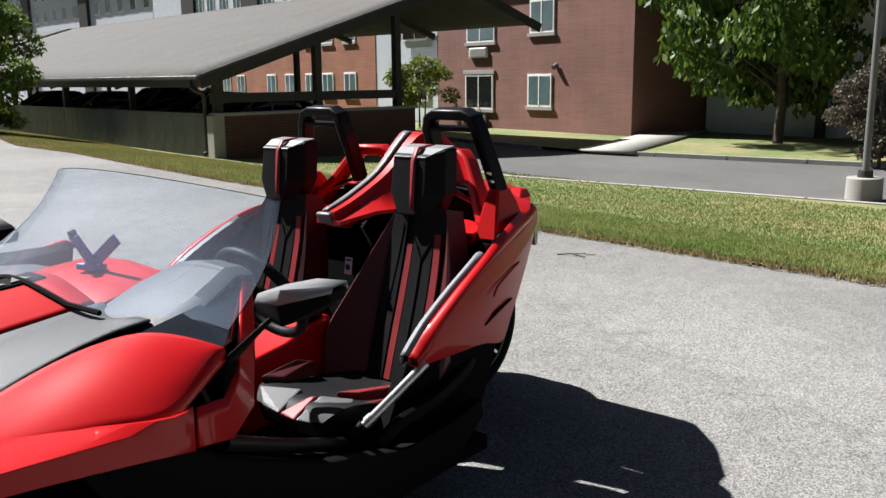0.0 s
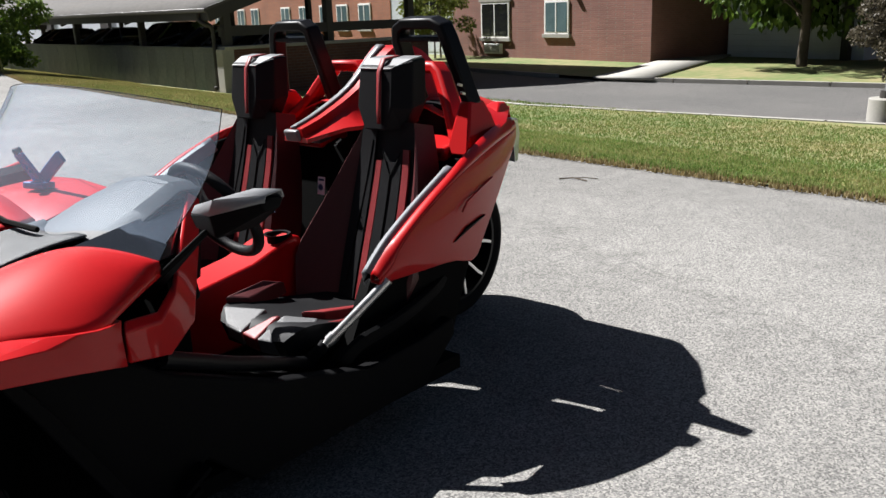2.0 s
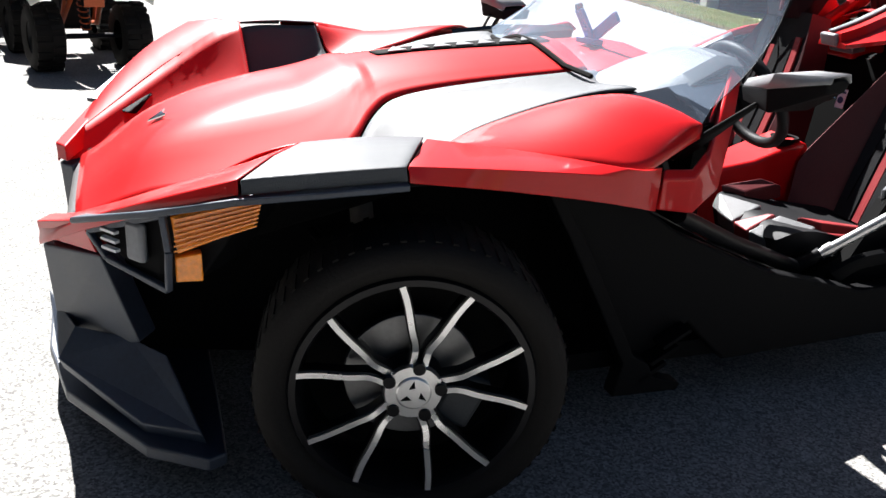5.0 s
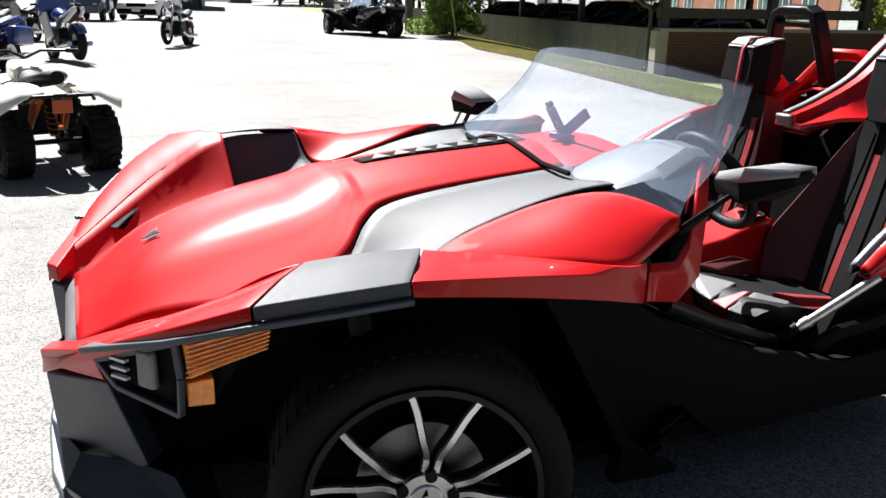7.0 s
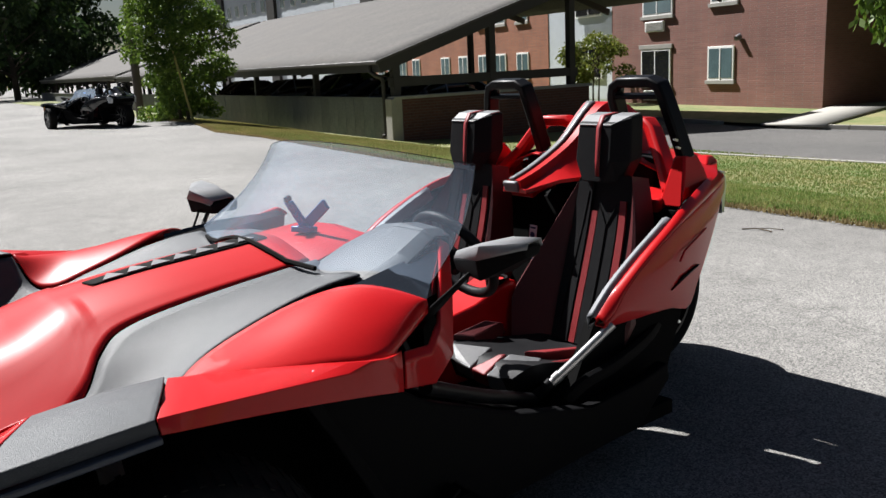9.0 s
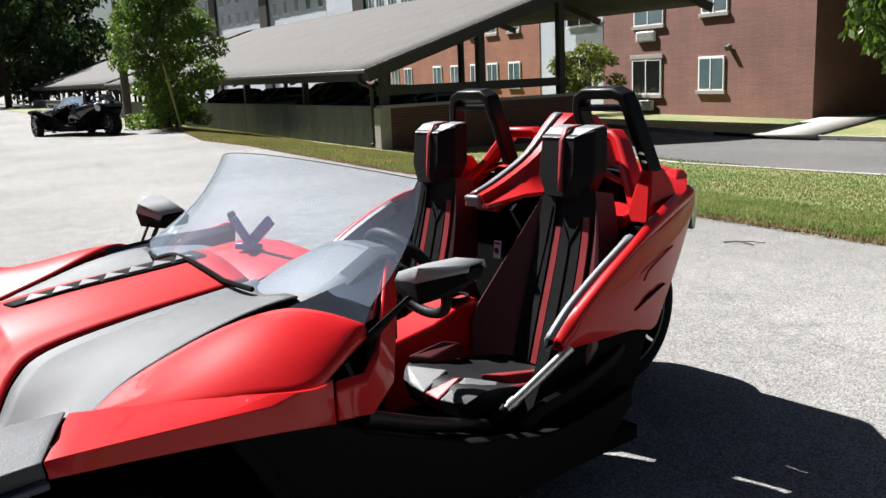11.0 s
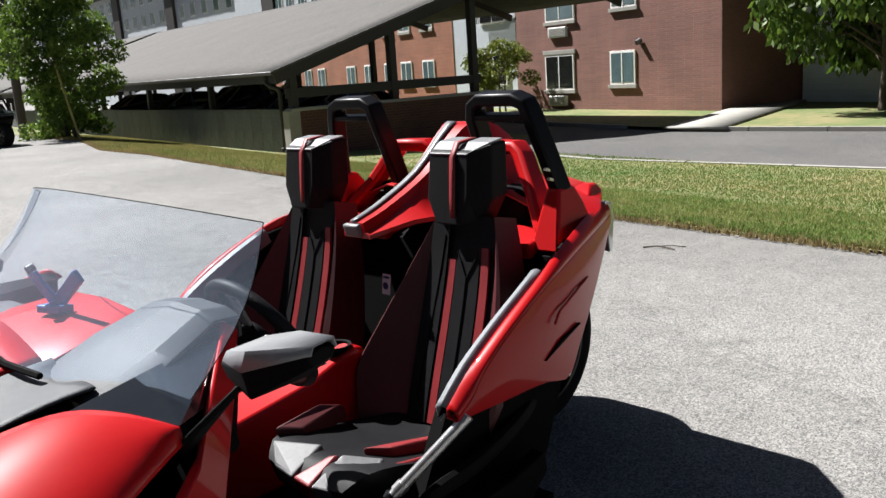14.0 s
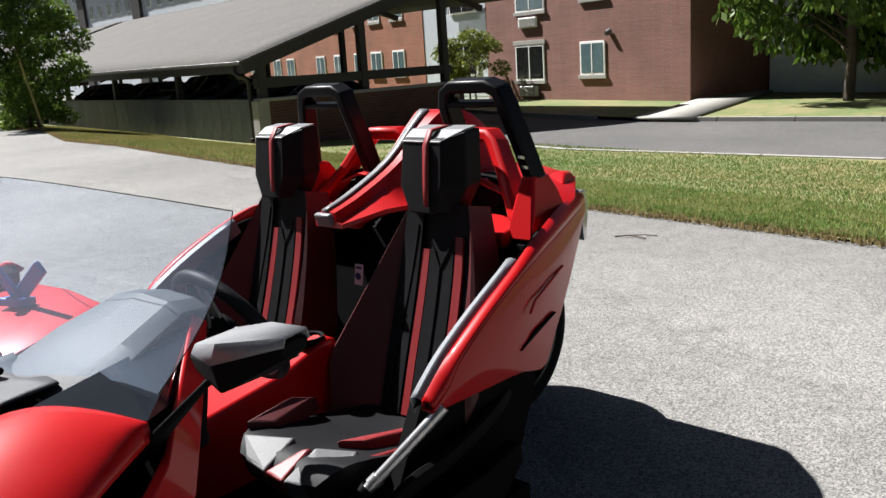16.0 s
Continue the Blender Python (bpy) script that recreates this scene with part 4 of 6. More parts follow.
        P("speaker_box", bm_box((.10, .15, .13), (2.34, s * .29, .95), (0, -8, 0)), M_PLASTIC, "black box behind the seat", bevel=.02)
        P("shelf", bm_box((.16, .36, .05), (2.18, s * .33, .865), (0, -10, 0)), paint, "", bevel=.012)
        P("shelf_trim", bm_box((.07, .12, .03), (2.12, s * .20, .87), (0, -10, 0)), M_SHELL, "", bevel=.008)
        # mirrors
        arm = P("mirror_arm", bm_bar([mirror_y(p, s) for p in ((.745, .71, .72), (.80, .765, .80), (.875, .83, .885))], .02, .008, (0, .5, .5)), M_PLASTIC, "black slotted mirror arm", bevel=.003)
        part("arm_brace", bm_bar([mirror_y(p, s) for p in ((.775, .705, .72), (.83, .755, .795), (.90, .80, .88))], .012, .012), M_SATIN, arm)
        ring = lambda y, x0, x1, z0, z1, zt: [mirror_y(p, s) for p in ((x0, y, z0), (x1, y, z0 + .005), (x1 + .01, y, z1), ((x0 + x1) / 2, y, zt), (x0 - .012, y, z1 - .005))]
        mir = P("wing_mirror", bm_loft([ring(.745, .90, 1.0, .875, .915, .925), ring(.88, .862, .985, .875, .938, .958), ring(.99, .925, .968, .94, .966, .972)]), M_PLASTIC, "black wing mirror, silver-grey cap with painted sheen", smooth=0, bevel=.004)
        cap = lambda y, x0, x1, z, zt: [mirror_y(p, s) for p in ((x0, y, z), (x0 + (x1 - x0) * .10, y, zt - .004), (x0 + (x1 - x0) * .92, y, zt + .002), (x1, y, z + .003))]
        part("mirror_cap", bm_grid([cap(.748, .893, 1.0, .912, .932), cap(.88, .850, .992, .930, .968), cap(.994, .92, .975, .962, .981)]), M_CAP, mir, "silver-grey cap with painted sheen", solid=.004, smooth=25)
        part("mirror_glass", bm_prism([mirror_y(p, s) for p in ((1.0, .765, .885), (.985, .88, .89), (.972, .96, .925), (.985, .90, .945), (1.003, .78, .915))], (.004, 0, 0)), M_CHROME, mir)
        seat(car, s * .375)
    # Hidden sheet added to keep sun from leaking between the nose panels.
    P("nose_sun_stop", skin([(-.58, -.34), (-.40, -.62), (-.2, -.86), (.1, -.91), (.4, -.84), (.70, -.70)], [(-.58, .34), (-.40, .62), (-.2, .86), (.1, .91), (.4, .84), (.70, .70)], 20, 24, 1, -.05), M_DARK, "unseen black sheet stopping sun through the hood gaps", solid=.01)
    # hood vent and emblem
    vent = P("hood_vent", skin([(.17, -.030), (.44, -.042), (.71, -.050)], [(.16, .032), (.44, .045), (.71, .055)], 20, 4, 1, .006), M_DARK, "black louvred slot along the hood", solid=.004)
    for k in range(7):
        x = .20 + k * .070
        part("louvre", bm_prism([(x, -.030, hood_z(x, 0) + .010), (x + .058, -.032, hood_z(x + .058, 0) + .010), (x + .030, .026, hood_z(x + .03, 0) + .012)], (0, 0, .003)), M_SHELL, vent, smooth=0)
    P("nose_emblem", bm_prism([(-.475, 0, hood_z(-.475, 0) + .010), (-.425, -.035, hood_z(-.425, .035) + .010), (-.435, 0, hood_z(-.435, 0) + .014), (-.425, .035, hood_z(-.425, .035) + .010)], (0, 0, .008)), M_CHROME, "small silver angular emblem", smooth=0, bevel=.002)
    # nose front and splitter
    P("grille", bm_box((.10, .66, .30), (-.60, 0, .36)), M_DARK, "dark open grille", bevel=.01)
    for k in range(6):
        P("grille_slat", bm_box((.012, .62, .012), (-.655, 0, .26 + .04 * k), (0, 25, 0)), M_PLASTIC)
    P("nose_plate", bm_grid([[(-.69, y, .44), (-.665, y, .475), (-.64, y, .50)] for y in (-.30, -.15, 0, .15, .30)]), M_SHELL, "grey plate at the nose", solid=.01)
    outline = [(-.765, 0), (-.755, .26), (-.705, .50), (-.53, .785), (-.405, .868), (-.365, .85), (-.36, .60), (-.36, 0)]
    P("splitter", bm_prism([(x, y, .105) for x, y in outline] + [(x, -y, .105) for x, y in outline[-2:0:-1]], (0, 0, .032)), M_BUMPER, "black lower splitter blade", smooth=0, bevel=.006)
    # hull
    P("hull", bm_loft([[(x, w, z0), (x, w, z1), (x, -w, z1), (x, -w, z0)] for x, w, z0, z1 in ((-.56, .36, .16, .42), (-.2, .42, .14, .60), (.5, .47, .13, .66), (.62, .60, .13, .62), (.98, .66, .13, .45))]), M_DARK, "black engine bay", smooth=0)
    P("tub_floor", bm_box((1.50, 1.44, .05), (1.16, 0, .175)), M_DARK, "black cockpit floor")
    P("bulkhead", bm_loft([[(2.08, -.42, .2), (2.08, .42, .2), (2.15, .42, .2), (2.15, -.42, .2)], [(2.13, -.58, .84), (2.13, .58, .84), (2.2, .58, .86), (2.2, -.58, .86)]]), M_DARK, "black wall behind the seats", smooth=0)
    P("firewall", bm_box((.05, 1.16, .42), (.93, 0, .62)), M_DARK)
    for s in (-1, 1):
        P("tub_side", bm_prism([(x, s * .655, z) for x, z in ((1.0, .2), (1.0, .44), (1.35, .30), (1.46, .36), (1.56, .55), (1.75, .64), (2.05, .82), (2.1, .6), (1.95, .25))], (0, -.04 * s, 0)), M_DARK, smooth=0)
    # arms of the front suspension
    for s in (-1, 1):
        for z, x in ((.24, -.12), (.24, .14), (.44, -.10), (.44, .12)):
            P("wishbone", bm_tube([(x, s * .40, z + .04), (x * .3, s * .78, z)], .014, 8), M_SATIN)
        P("shock_absorber", bm_tube([(.02, s * .42, .62), (0, s * .70, .28)], .03, 12), M_STEEL, "steel front shock absorber")
    # console, dash, cowl
    P("console", bm_loft([[(x, y0, z0), (x, y1, z0), (x, y1 * .9, z1), (x, y0 * .9, z1)] for x, y0, y1, z0, z1 in ((.95, -.085, .11, .22, .46), (1.30, -.085, .11, .22, .47), (1.55, -.09, .11, .22, .51), (1.74, -.095, .11, .22, .575), (1.78, -.08, .09, .22, .56))]), paint, "glossy centre console", bevel=.012)
    cup = P("cup_holder", bm_spin([(.046, 0), (.05, .006), (.04, .004), (.036, -.04)], 28), M_PLASTIC, "black cup holder ring")
    cup.matrix_basis = pose(1.70, -.03, .578, 90, 0, 0)
    P("dash_binnacle", bm_grid([[(.70, -.275, .828), (.70, -.40, .832), (.71, -.52, .832), (.735, -.61, .822)], [(.86, -.26, .886), (.86, -.40, .902), (.865, -.53, .895), (.88, -.575, .880)], [(1.00, -.27, .928), (1.00, -.38, .944), (1.01, -.47, .935), (1.02, -.51, .915)], [(1.05, -.27, .925), (1.06, -.38, .938), (1.075, -.465, .928), (1.085, -.50, .908)], [(1.07, -.27, .86), (1.08, -.38, .87), (1.09, -.46, .87), (1.09, -.49, .86)]]), accent, "grained grey dash hood over the driver's side", solid=.01, bevel=.003, smooth=12)
    P("dash_binnacle", bm_grid([[(.60, .265, .815), (.60, .40, .828), (.60, .55, .83), (.625, .605, .828)], [(.80, .26, .858), (.80, .40, .855), (.80, .53, .845), (.82, .57, .832)], [(.92, .27, .85), (.92, .38, .845), (.93, .5, .835), (.94, .56, .82)], [(.94, .27, .78), (.94, .38, .78), (.95, .5, .78), (.96, .55, .78)]]), accent, "low grey dash before the passenger's seat", solid=.01, bevel=.004)
    for s in (-1, 1):
        P("cowl_window", bm_prism([mirror_y(p, s) for p in ((.63, .605, .855), (.79, .75, .82), (.93, .64, .80), (1.04, .51, .89), (.83, .575, .88))], (.0, -.02 * s, -.03)), M_AUTOGLASS, "dark panel between cowl and pillar", smooth=0)
        P("dash_side", bm_prism([mirror_y(p, s) for p in ((.62, .59, .84), (.79, .735, .79), (.96, .65, .72), (1.06, .52, .80), (1.06, .49, .90), (.83, .56, .87))], (.0, -.03 * s, -.02)), M_PLASTIC, "black side of the dash", smooth=0)
    P("cowl_centre", bm_grid([[(.69, y, .850 - abs(y) * .08) for y in (-.25, -.12, 0, .12, .25)], [(.85, y, .885 - abs(y) * .06) for y in (-.245, -.12, 0, .12, .245)], [(1.0, y, .900 - abs(y) * .06) for y in (-.22, -.11, 0, .11, .22)], [(1.03, y, .86 - abs(y) * .06) for y in (-.22, -.11, 0, .11, .22)]]), paint, "glossy cowl below the windshield", solid=.008, bevel=.006)
    P("instrument_panel", bm_box((.04, .62, .16), (1.03, 0, .79), (0, -15, 0)), M_PLASTIC, "black instrument panel", bevel=.012)
    P("lower_dash", bm_box((.10, 1.0, .14), (1.0, 0, .66), (0, -10, 0)), M_PLASTIC, "", bevel=.02)
    # windshield
    rows = []
    for k in range(9):
        f = k / 8
        row = []
        for j in range(25):
            a = -1 + 2 * j / 24
            x = (.655 + .185 * a * a) + f * (.285 - .02 * a * a) + .035 * math.sin(f * math.pi)
            y = a * (.704 - .095 * f)
            xb, yb = .655 + .185 * a * a, a * .704
            lift = max(0, hood_z(xb, yb) + .008 - (.875 - .075 * a * a))
            z = (.875 - .075 * a * a) + f * (.315 + .015 * a * a) + lift * (1 - f) ** 2
            row.append((x, y, z))
        rows.append(row)
    ws = P("windshield", bm_grid(rows), M_SCREEN, "curved clear windshield, faint blue tint and painted sky haze", smooth=60)
    ws.visible_shadow = False
    border = [Vector(p) for p in rows[-1]]
    part("windshield_edge", bm_tube([Vector(r[0]) for r in rows] + border + [Vector(r[-1]) for r in rows[::-1]], .0013, 5), M_SATIN, ws)
    part("base_seal", bm_tube([Vector(p) + Vector((-.004, 0, .002)) for p in rows[0][6:20]], .008, 6), M_DARK, ws, "black rubber seal")
    # phone mount behind the windshield
    mount = P("phone_mount", bm_box((.05, .075, .02), (.875, .0, .905), (0, 8, 20)), M_MOUNT, "X-shaped phone mount, painted blue for the glass haze", bevel=.004)
    part("mount_arm", bm_bar([(.885, -.02, .905), (.85, .030, 1.0)], .010, .014, (1, .4, 0)), M_MOUNT, mount, bevel=.002)
    part("mount_arm", bm_bar([(.885, .022, .905), (.85, .062, .995)], .010, .014, (1, .4, 0)), M_MOUNT, mount, bevel=.002)
    for k in range(5):
        f, g = k / 5, (k + 1) / 5
        u, v = (Vector((.885, y0, .905)).lerp(Vector((.85, y1, .998)), h) for y0, y1, h in (((-.02, .03, f), (.022, .062, g)) if k % 2 else ((.022, .062, f), (-.02, .03, g))))
        part("mount_strut", bm_bar([u, v], .007, .010, (1, .4, 0)), M_MOUNT, mount)
    part("mount_arm", bm_bar([(.885, .02, .905), (.905, -.10, .995)], .036, .014, (1, .4, 0)), M_MOUNT, mount, bevel=.003)
    part("mount_ball", bm_cyl(.011, .011, .022, (.848, .046, 1.006), (0, 70, 0), 14), M_SATIN, mount, bevel=.003)
    # steering wheel
    st = new("steering_wheel")
    st.parent = car
    st.matrix_basis = pose(1.235, -.34, .80, 0, 60, 0)
    ringp = [(math.cos(2 * math.pi * k / 48) * .165, math.sin(2 * math.pi * k / 48) * .165, 0) for k in range(49)]
    part("wheel_rim", bm_tube(ringp, .0175, 12), M_VINYL, st, "black leather rim", smooth=60)
    part("wheel_hub", bm_cyl(.055, .045, .05, (0, 0, -.02), n=24), M_PLASTIC, st, bevel=.01)
    for a in (0, 90, 180):
        part("wheel_spoke", bm_bar([(math.cos(radians(a + 90)) * .04, math.sin(radians(a + 90)) * .04, -.012), (math.cos(radians(a + 90)) * .155, math.sin(radians(a + 90)) * .155, 0)], .034, .012), M_SHELL, st, bevel=.004)
    part("column", bm_cyl(.035, .03, .2, (0, 0, -.14)), M_PLASTIC, st)
    # rear deck and hump
    hp = smooth_path([(1.85, .034, .950), (1.97, .038, .99), (2.15, .042, 1.075), (2.30, .052, 1.195), (2.38, .068, 1.228), (2.52, .07, 1.19), (2.75, .06, 1.0)], 22)
    rings = []
    for x, w, z in hp:
        zb = float(np.interp(x, [1.85, 2.0, 2.2, 2.75], [.915, .925, .90, .86]))
        yb = float(np.interp(x, [1.85, 2.12, 2.75], [.065, .17, .30]))
        zb += float(np.interp(x, [1.85, 2.0, 2.3], [.0, .02, .06]))
        rings.append([Vector(p) for p in ((x, -yb, zb - .015), (x, -yb, zb), (x, -w * 1.2, max(zb + .005, z - .03)), (x, -w, z), (x, w, z), (x, w * 1.2, max(zb + .005, z - .03)), (x, yb, zb), (x, yb, zb - .015))])
    hump = P("rear_hump", bm_loft(rings), paint, "glossy spine rising between the seats", smooth=40)
    part("hump_inlay", bm_grid([[(x - .004, y, z + .004) for y in (0, w * .7)] for x, w, z in hp[:14]]), M_SHELL, hump, "silver-grey inlay along the spine", solid=.006)
    part("hump_tip", bm_box((.02, .075, .045), (1.845, .01, .925), (0, -20, 0)), M_SHELL, hump, bevel=.006)
    P("rear_deck", bm_grid([[(2.25, y, 1.0 - .35 * max(0, abs(y) - .30)) for y in (-.60, -.45, -.3, -.12, .12, .3, .45, .60)], [(2.42, y, 1.015 - .30 * max(0, abs(y) - .30)) for y in (-.56, -.42, -.28, -.12, .12, .28, .42, .56)], [(2.66, y, 1.0 - .25 * max(0, abs(y) - .25)) for y in (-.40, -.34, -.24, -.1, .1, .24, .34, .40)], [(2.81, y, .925) for y in (-.29, -.24, -.16, -.08, .08, .16, .24, .29)], [(2.83, y, .86) for y in (-.29, -.24, -.16, -.08, .08, .16, .24, .29)]]), paint, "glossy rear deck", solid=.008, bevel=.006)
    for s in (-1, 1):
        P("deck_fin", bm_loft([[(2.50, s * .36, .97), (2.50, s * .46, .96), (2.64, s * .42, .96), (2.64, s * .30, .97)], [(2.56, s * .385, .995), (2.56, s * .425, .995), (2.63, s * .40, .99), (2.63, s * .36, .99)]]), paint, bevel=.008)
        P("tail_lamp", bm_prism([mirror_y(p, s) for p in ((2.54, .497, .94), (2.63, .462, .925), (2.69, .43, .86), (2.66, .44, .74), (2.60, .47, .75))], (.02, -.06 * s, 0)), M_LENS, "clear tail lamp strip", bevel=.006)
    P("tail_panel", bm_loft([[(2.30, -.50, .62), (2.30, .50, .62), (2.30, .50, .90), (2.30, -.50, .90)], [(2.60, -.38, .72), (2.60, .38, .72), (2.60, .39, .90), (2.60, -.39, .90)], [(2.82, -.27, .76), (2.82, .27, .76), (2.82, .28, .87), (2.82, -.28, .87)]]), M_DARK, "dark tail under the deck", smooth=0)
    P("swing_arm", bm_loft([[(2.05, -.22, .28), (2.05, .22, .28), (2.05, .22, .42), (2.05, -.22, .42)], [(2.35, -.21, .27), (2.35, .21, .27), (2.35, .21, .38), (2.35, -.21, .38)]]), M_SATIN, "black swing arm", bevel=.01)
    for s in (-1, 1):
        P("swing_arm_side", bm_bar([(2.3, s * .19, .33), (2.64, s * .175, .33)], .035, .08), M_SATIN, bevel=.006)
    wheel(car, (0.025, -.90, .322), -13, .334, .225, .256, -1, "front_wheel")
    wheel(car, (0.025, .90, .322), -13, .334, .225, .256, 1, "front_wheel")
    wheel(car, (2.63, 0, .335), 0, .335, .29, .255, -1, "rear_wheel")
    # belts and label
    P("belt_buckle", bm_box((.035, .012, .05), (1.63, -.60, .475), (10, 25, 0)), M_WHITE, "white belt buckle tag", bevel=.003)
    lab = P("warning_label", bm_prism([(2.0, .075, .665), (2.0, .035, .665), (2.01, .035, .735), (2.01, .075, .735)], (.002, 0, 0)), M_PAPER, "small white warning label")
    part("label_mark", bm_cyl(.013, .013, .002, (2.0015, .055, .695), (0, 90, 0), 20), M_LABELINK, lab)
    part("label_mark", bm_box((.002, .03, .008), (2.008, .055, .724), (0, 8, 0)), M_LABELINK, lab)
    return car


roadster(pose(0, 0, 0), "glossy red open three-wheeled roadster with black and red seats", M_RED, M_GREY)

# ---------------------------------------------------------------- carports and fence
CARPORT = pose(12.75, 15.55, 0, 0, 0, -7.5)
ROOF_X, EAVE_Z, FALL, ROOF_LEN = 9.0, 1.43, 0.32, 31.0


def roof_z(x):
    return EAVE_Z + 0.1 + FALL * (min(x, 2 * ROOF_X - 0.66 - x) + 0.33)


def carport(m, group):
    c = thing("carport", "long open carport with a low grey shingle roof", "carport", m, group)
    far = 12.4
    for x0, x1, zz in ((-.33, ROOF_X - .33, EAVE_Z + .12), (far, ROOF_X - .33, EAVE_Z + .12 + FALL * (ROOF_X - (far - ROOF_X + .33)))):
        rows = []
        for k in range(9):
            x = x0 + (x1 - x0) * k / 8
            rows.append([(x, y, zz + FALL * abs(x - x0) + .012 * noise.noise(Vector((x, y, 0)))) for y in np.linspace(0, ROOF_LEN, 24)])
        part("roof", bm_grid(rows), M_SHINGLE, c, "weathered grey shingles", solid=.05)
    for y in (.02, ROOF_LEN - .02):
        part("rake_board", bm_bar([(-.36, y, EAVE_Z - .02), (ROOF_X - .33, y, EAVE_Z - .02 + FALL * ROOF_X), (far + .03, y, EAVE_Z - .02 + FALL * (ROOF_X - (far - ROOF_X + .33)))], .06, .30), M_FASCIA, c, "dark brown rake board")
        part("rake_trim", bm_bar([(-.38, y - .03, EAVE_Z + .14), (ROOF_X - .33, y - .03, EAVE_Z + .14 + FALL * ROOF_X)], .05, .06), M_GUTTER, c)
    part("fascia", bm_box((.05, ROOF_LEN, .24), (-.30, ROOF_LEN / 2, EAVE_Z - .02)), M_FASCIA, c, "dark brown fascia board")
    part("gutter", bm_bar([(-.39, 0, EAVE_Z + .10), (-.39, ROOF_LEN, EAVE_Z + .10)], .11, .09), M_GUTTER, c, "bronze gutter", bevel=.015)
    part("downspout", bm_tube(smooth_path([(-.36, .5, EAVE_Z + .04), (-.36, .5, EAVE_Z - .1), (-.30, .35, EAVE_Z - .22), (-.14, .28, EAVE_Z - .32), (-.12, .28, .7), (-.12, .28, -.25), (-.16, .28, -.34), (-.24, .28, -.36)], 26), .055, 8), M_FASCIA, c, "dark brown downspout")
    for x in (0.15, 3.2, 6.05):
        part("post", bm_box((.2, .2, roof_z(x) + .5), (x, .12, (roof_z(x) - .5) / 2)), M_FASCIA, c, "dark brown post")
    for y in np.arange(5.3, ROOF_LEN, 5.2):
        for x in (.25, 6.05):
            part("post", bm_box((.16, .16, roof_z(x) + .55), (x, y, (roof_z(x) - .55) / 2)), M_FASCIA, c)
        part("rafter", bm_bar([(-.25, y, EAVE_Z - .1), (ROOF_X - .33, y, EAVE_Z - .1 + FALL * ROOF_X), (far, y, EAVE_Z - .1 + FALL * (ROOF_X - (far - ROOF_X + .33)))], .1, .22), M_FASCIA, c)
    part("tie_beam", bm_box((6.3, .12, .24), (3.1, .10, 1.02)), M_FASCIA, c, "dark brown cross beam")
    return c


port = carport(CARPORT, "carports along the lot")
copy_thing(port, CARPORT @ pose(0.6, 33.5, .1))
copy_thing(port, CARPORT @ pose(1.6, 68.5, .2))

brick_wall = thing("brick_wall", "low dark brick end wall with a concrete cap", "wall", CARPORT, kind="structure")
part("wall_body", bm_box((6.55, .24, 1.35), (3.27, 0, -.09)), M_BRICKG, brick_wall)
part("wall_cap", bm_box((6.7, .34, .08), (3.27, 0, .62)), M_CONCRETE, brick_wall, "concrete cap", bevel=.01)
fence = thing("fence", "weathered grey board fence under the carport", "fence", CARPORT, kind="structure")
rnd = random.Random(8)
board_me = None
for k in range(112):
    y = .30 + k * .56
    if board_me is None:
        b0 = part("fence_board", bm_box((.035, .55, 1.14)), M_FENCE, fence, bevel=0)
        board_me = b0.data
    else:
        b0 = new("fence_board", board_me)
        b0.parent = fence
    b0.matrix_basis = pose(rnd.uniform(-.006, .006), y, .03 + rnd.uniform(-.006, .006) - (.0 if k < 50 else 0), 0, 0, rnd.uniform(-.6, .6))
part("fence_cap", bm_box((.12, 62.5, .04), (0, 31.2, .615)), M_FENCE, fence)
part("corner_pier", bm_box((.32, .32, 1.3), (0, 0, -.05)), M_CONCRETE, fence, "concrete corner pier", bevel=.01)

# ---------------------------------------------------------------- brick building
BLD = pose(27.6, 11.7, -.75, 0, 0, 75.55)   # local x runs along the front, local y points out of it


def window(root, x, z, w, h, pane=None, sill=True, header=False, panes=2):
    win = part("window", bm_box((w + .12, .10, h + .12), (x, .01, z + h / 2)), M_WHITE, root, "white-framed sliding window", bevel=.008)
    for k in range(panes):
        pw = w / panes
        part("pane", bm_box((pw - .05, .02, h - .06), (x - w / 2 + pw * (k + .5), .062, z + h / 2)), pane or M_PANE, win)
    part("window_bar", bm_box((.05, .03, h), (x, .07, z + h / 2)), M_WHITE, win)
    if sill:
        part("window_sill", bm_box((w + .3, .10, .14), (x, .05, z - .13)), M_CONCRETE, win, "pale stone sill", bevel=.01)
    if header:
        part("lintel", bm_box((w + .36, .09, .18), (x, .035, z + h + .14)), M_CONCRETE, win, "pale stone lintel", bevel=.01)
    return win


house = thing("brick_building", "three-storey red brick apartment building", "building", BLD)


def brick_block(x0, x1, y0, y1, h, mt, name="wall"):
    return part(name, bm_box((x1 - x0, y1 - y0, h), ((x0 + x1) / 2, (y0 + y1) / 2, h / 2 - .2)), mt, house, smooth=0)


brick_block(0, 11.6, -12, 0, 9.6, M_BRICK)
brick_block(16.9, 50, -12, 0, 6.4, M_BRICK2)
part("upper_wall", bm_box((33.1, 11.9, 8.0), (33.45, -6.0, 10.2)), M_SIDING, house, "pale siding of the upper storeys", smooth=0)
for k in range(44):
    part("siding_board", bm_box((33.1, .03, .17), (33.45, -.03, 6.3 + k * .18), (-4, 0, 0)), M_SIDING, house, smooth=0)
for x in (18.6, 31.3, 42.0):
    part("brown_bay", bm_box((2.4, .5, 8.0), (x, -.05, 10.2)), M_FASCIA, house, "brown recessed bay")
brick_block(11.55, 16.95, -12, -.06, 9.6, M_SIDING)
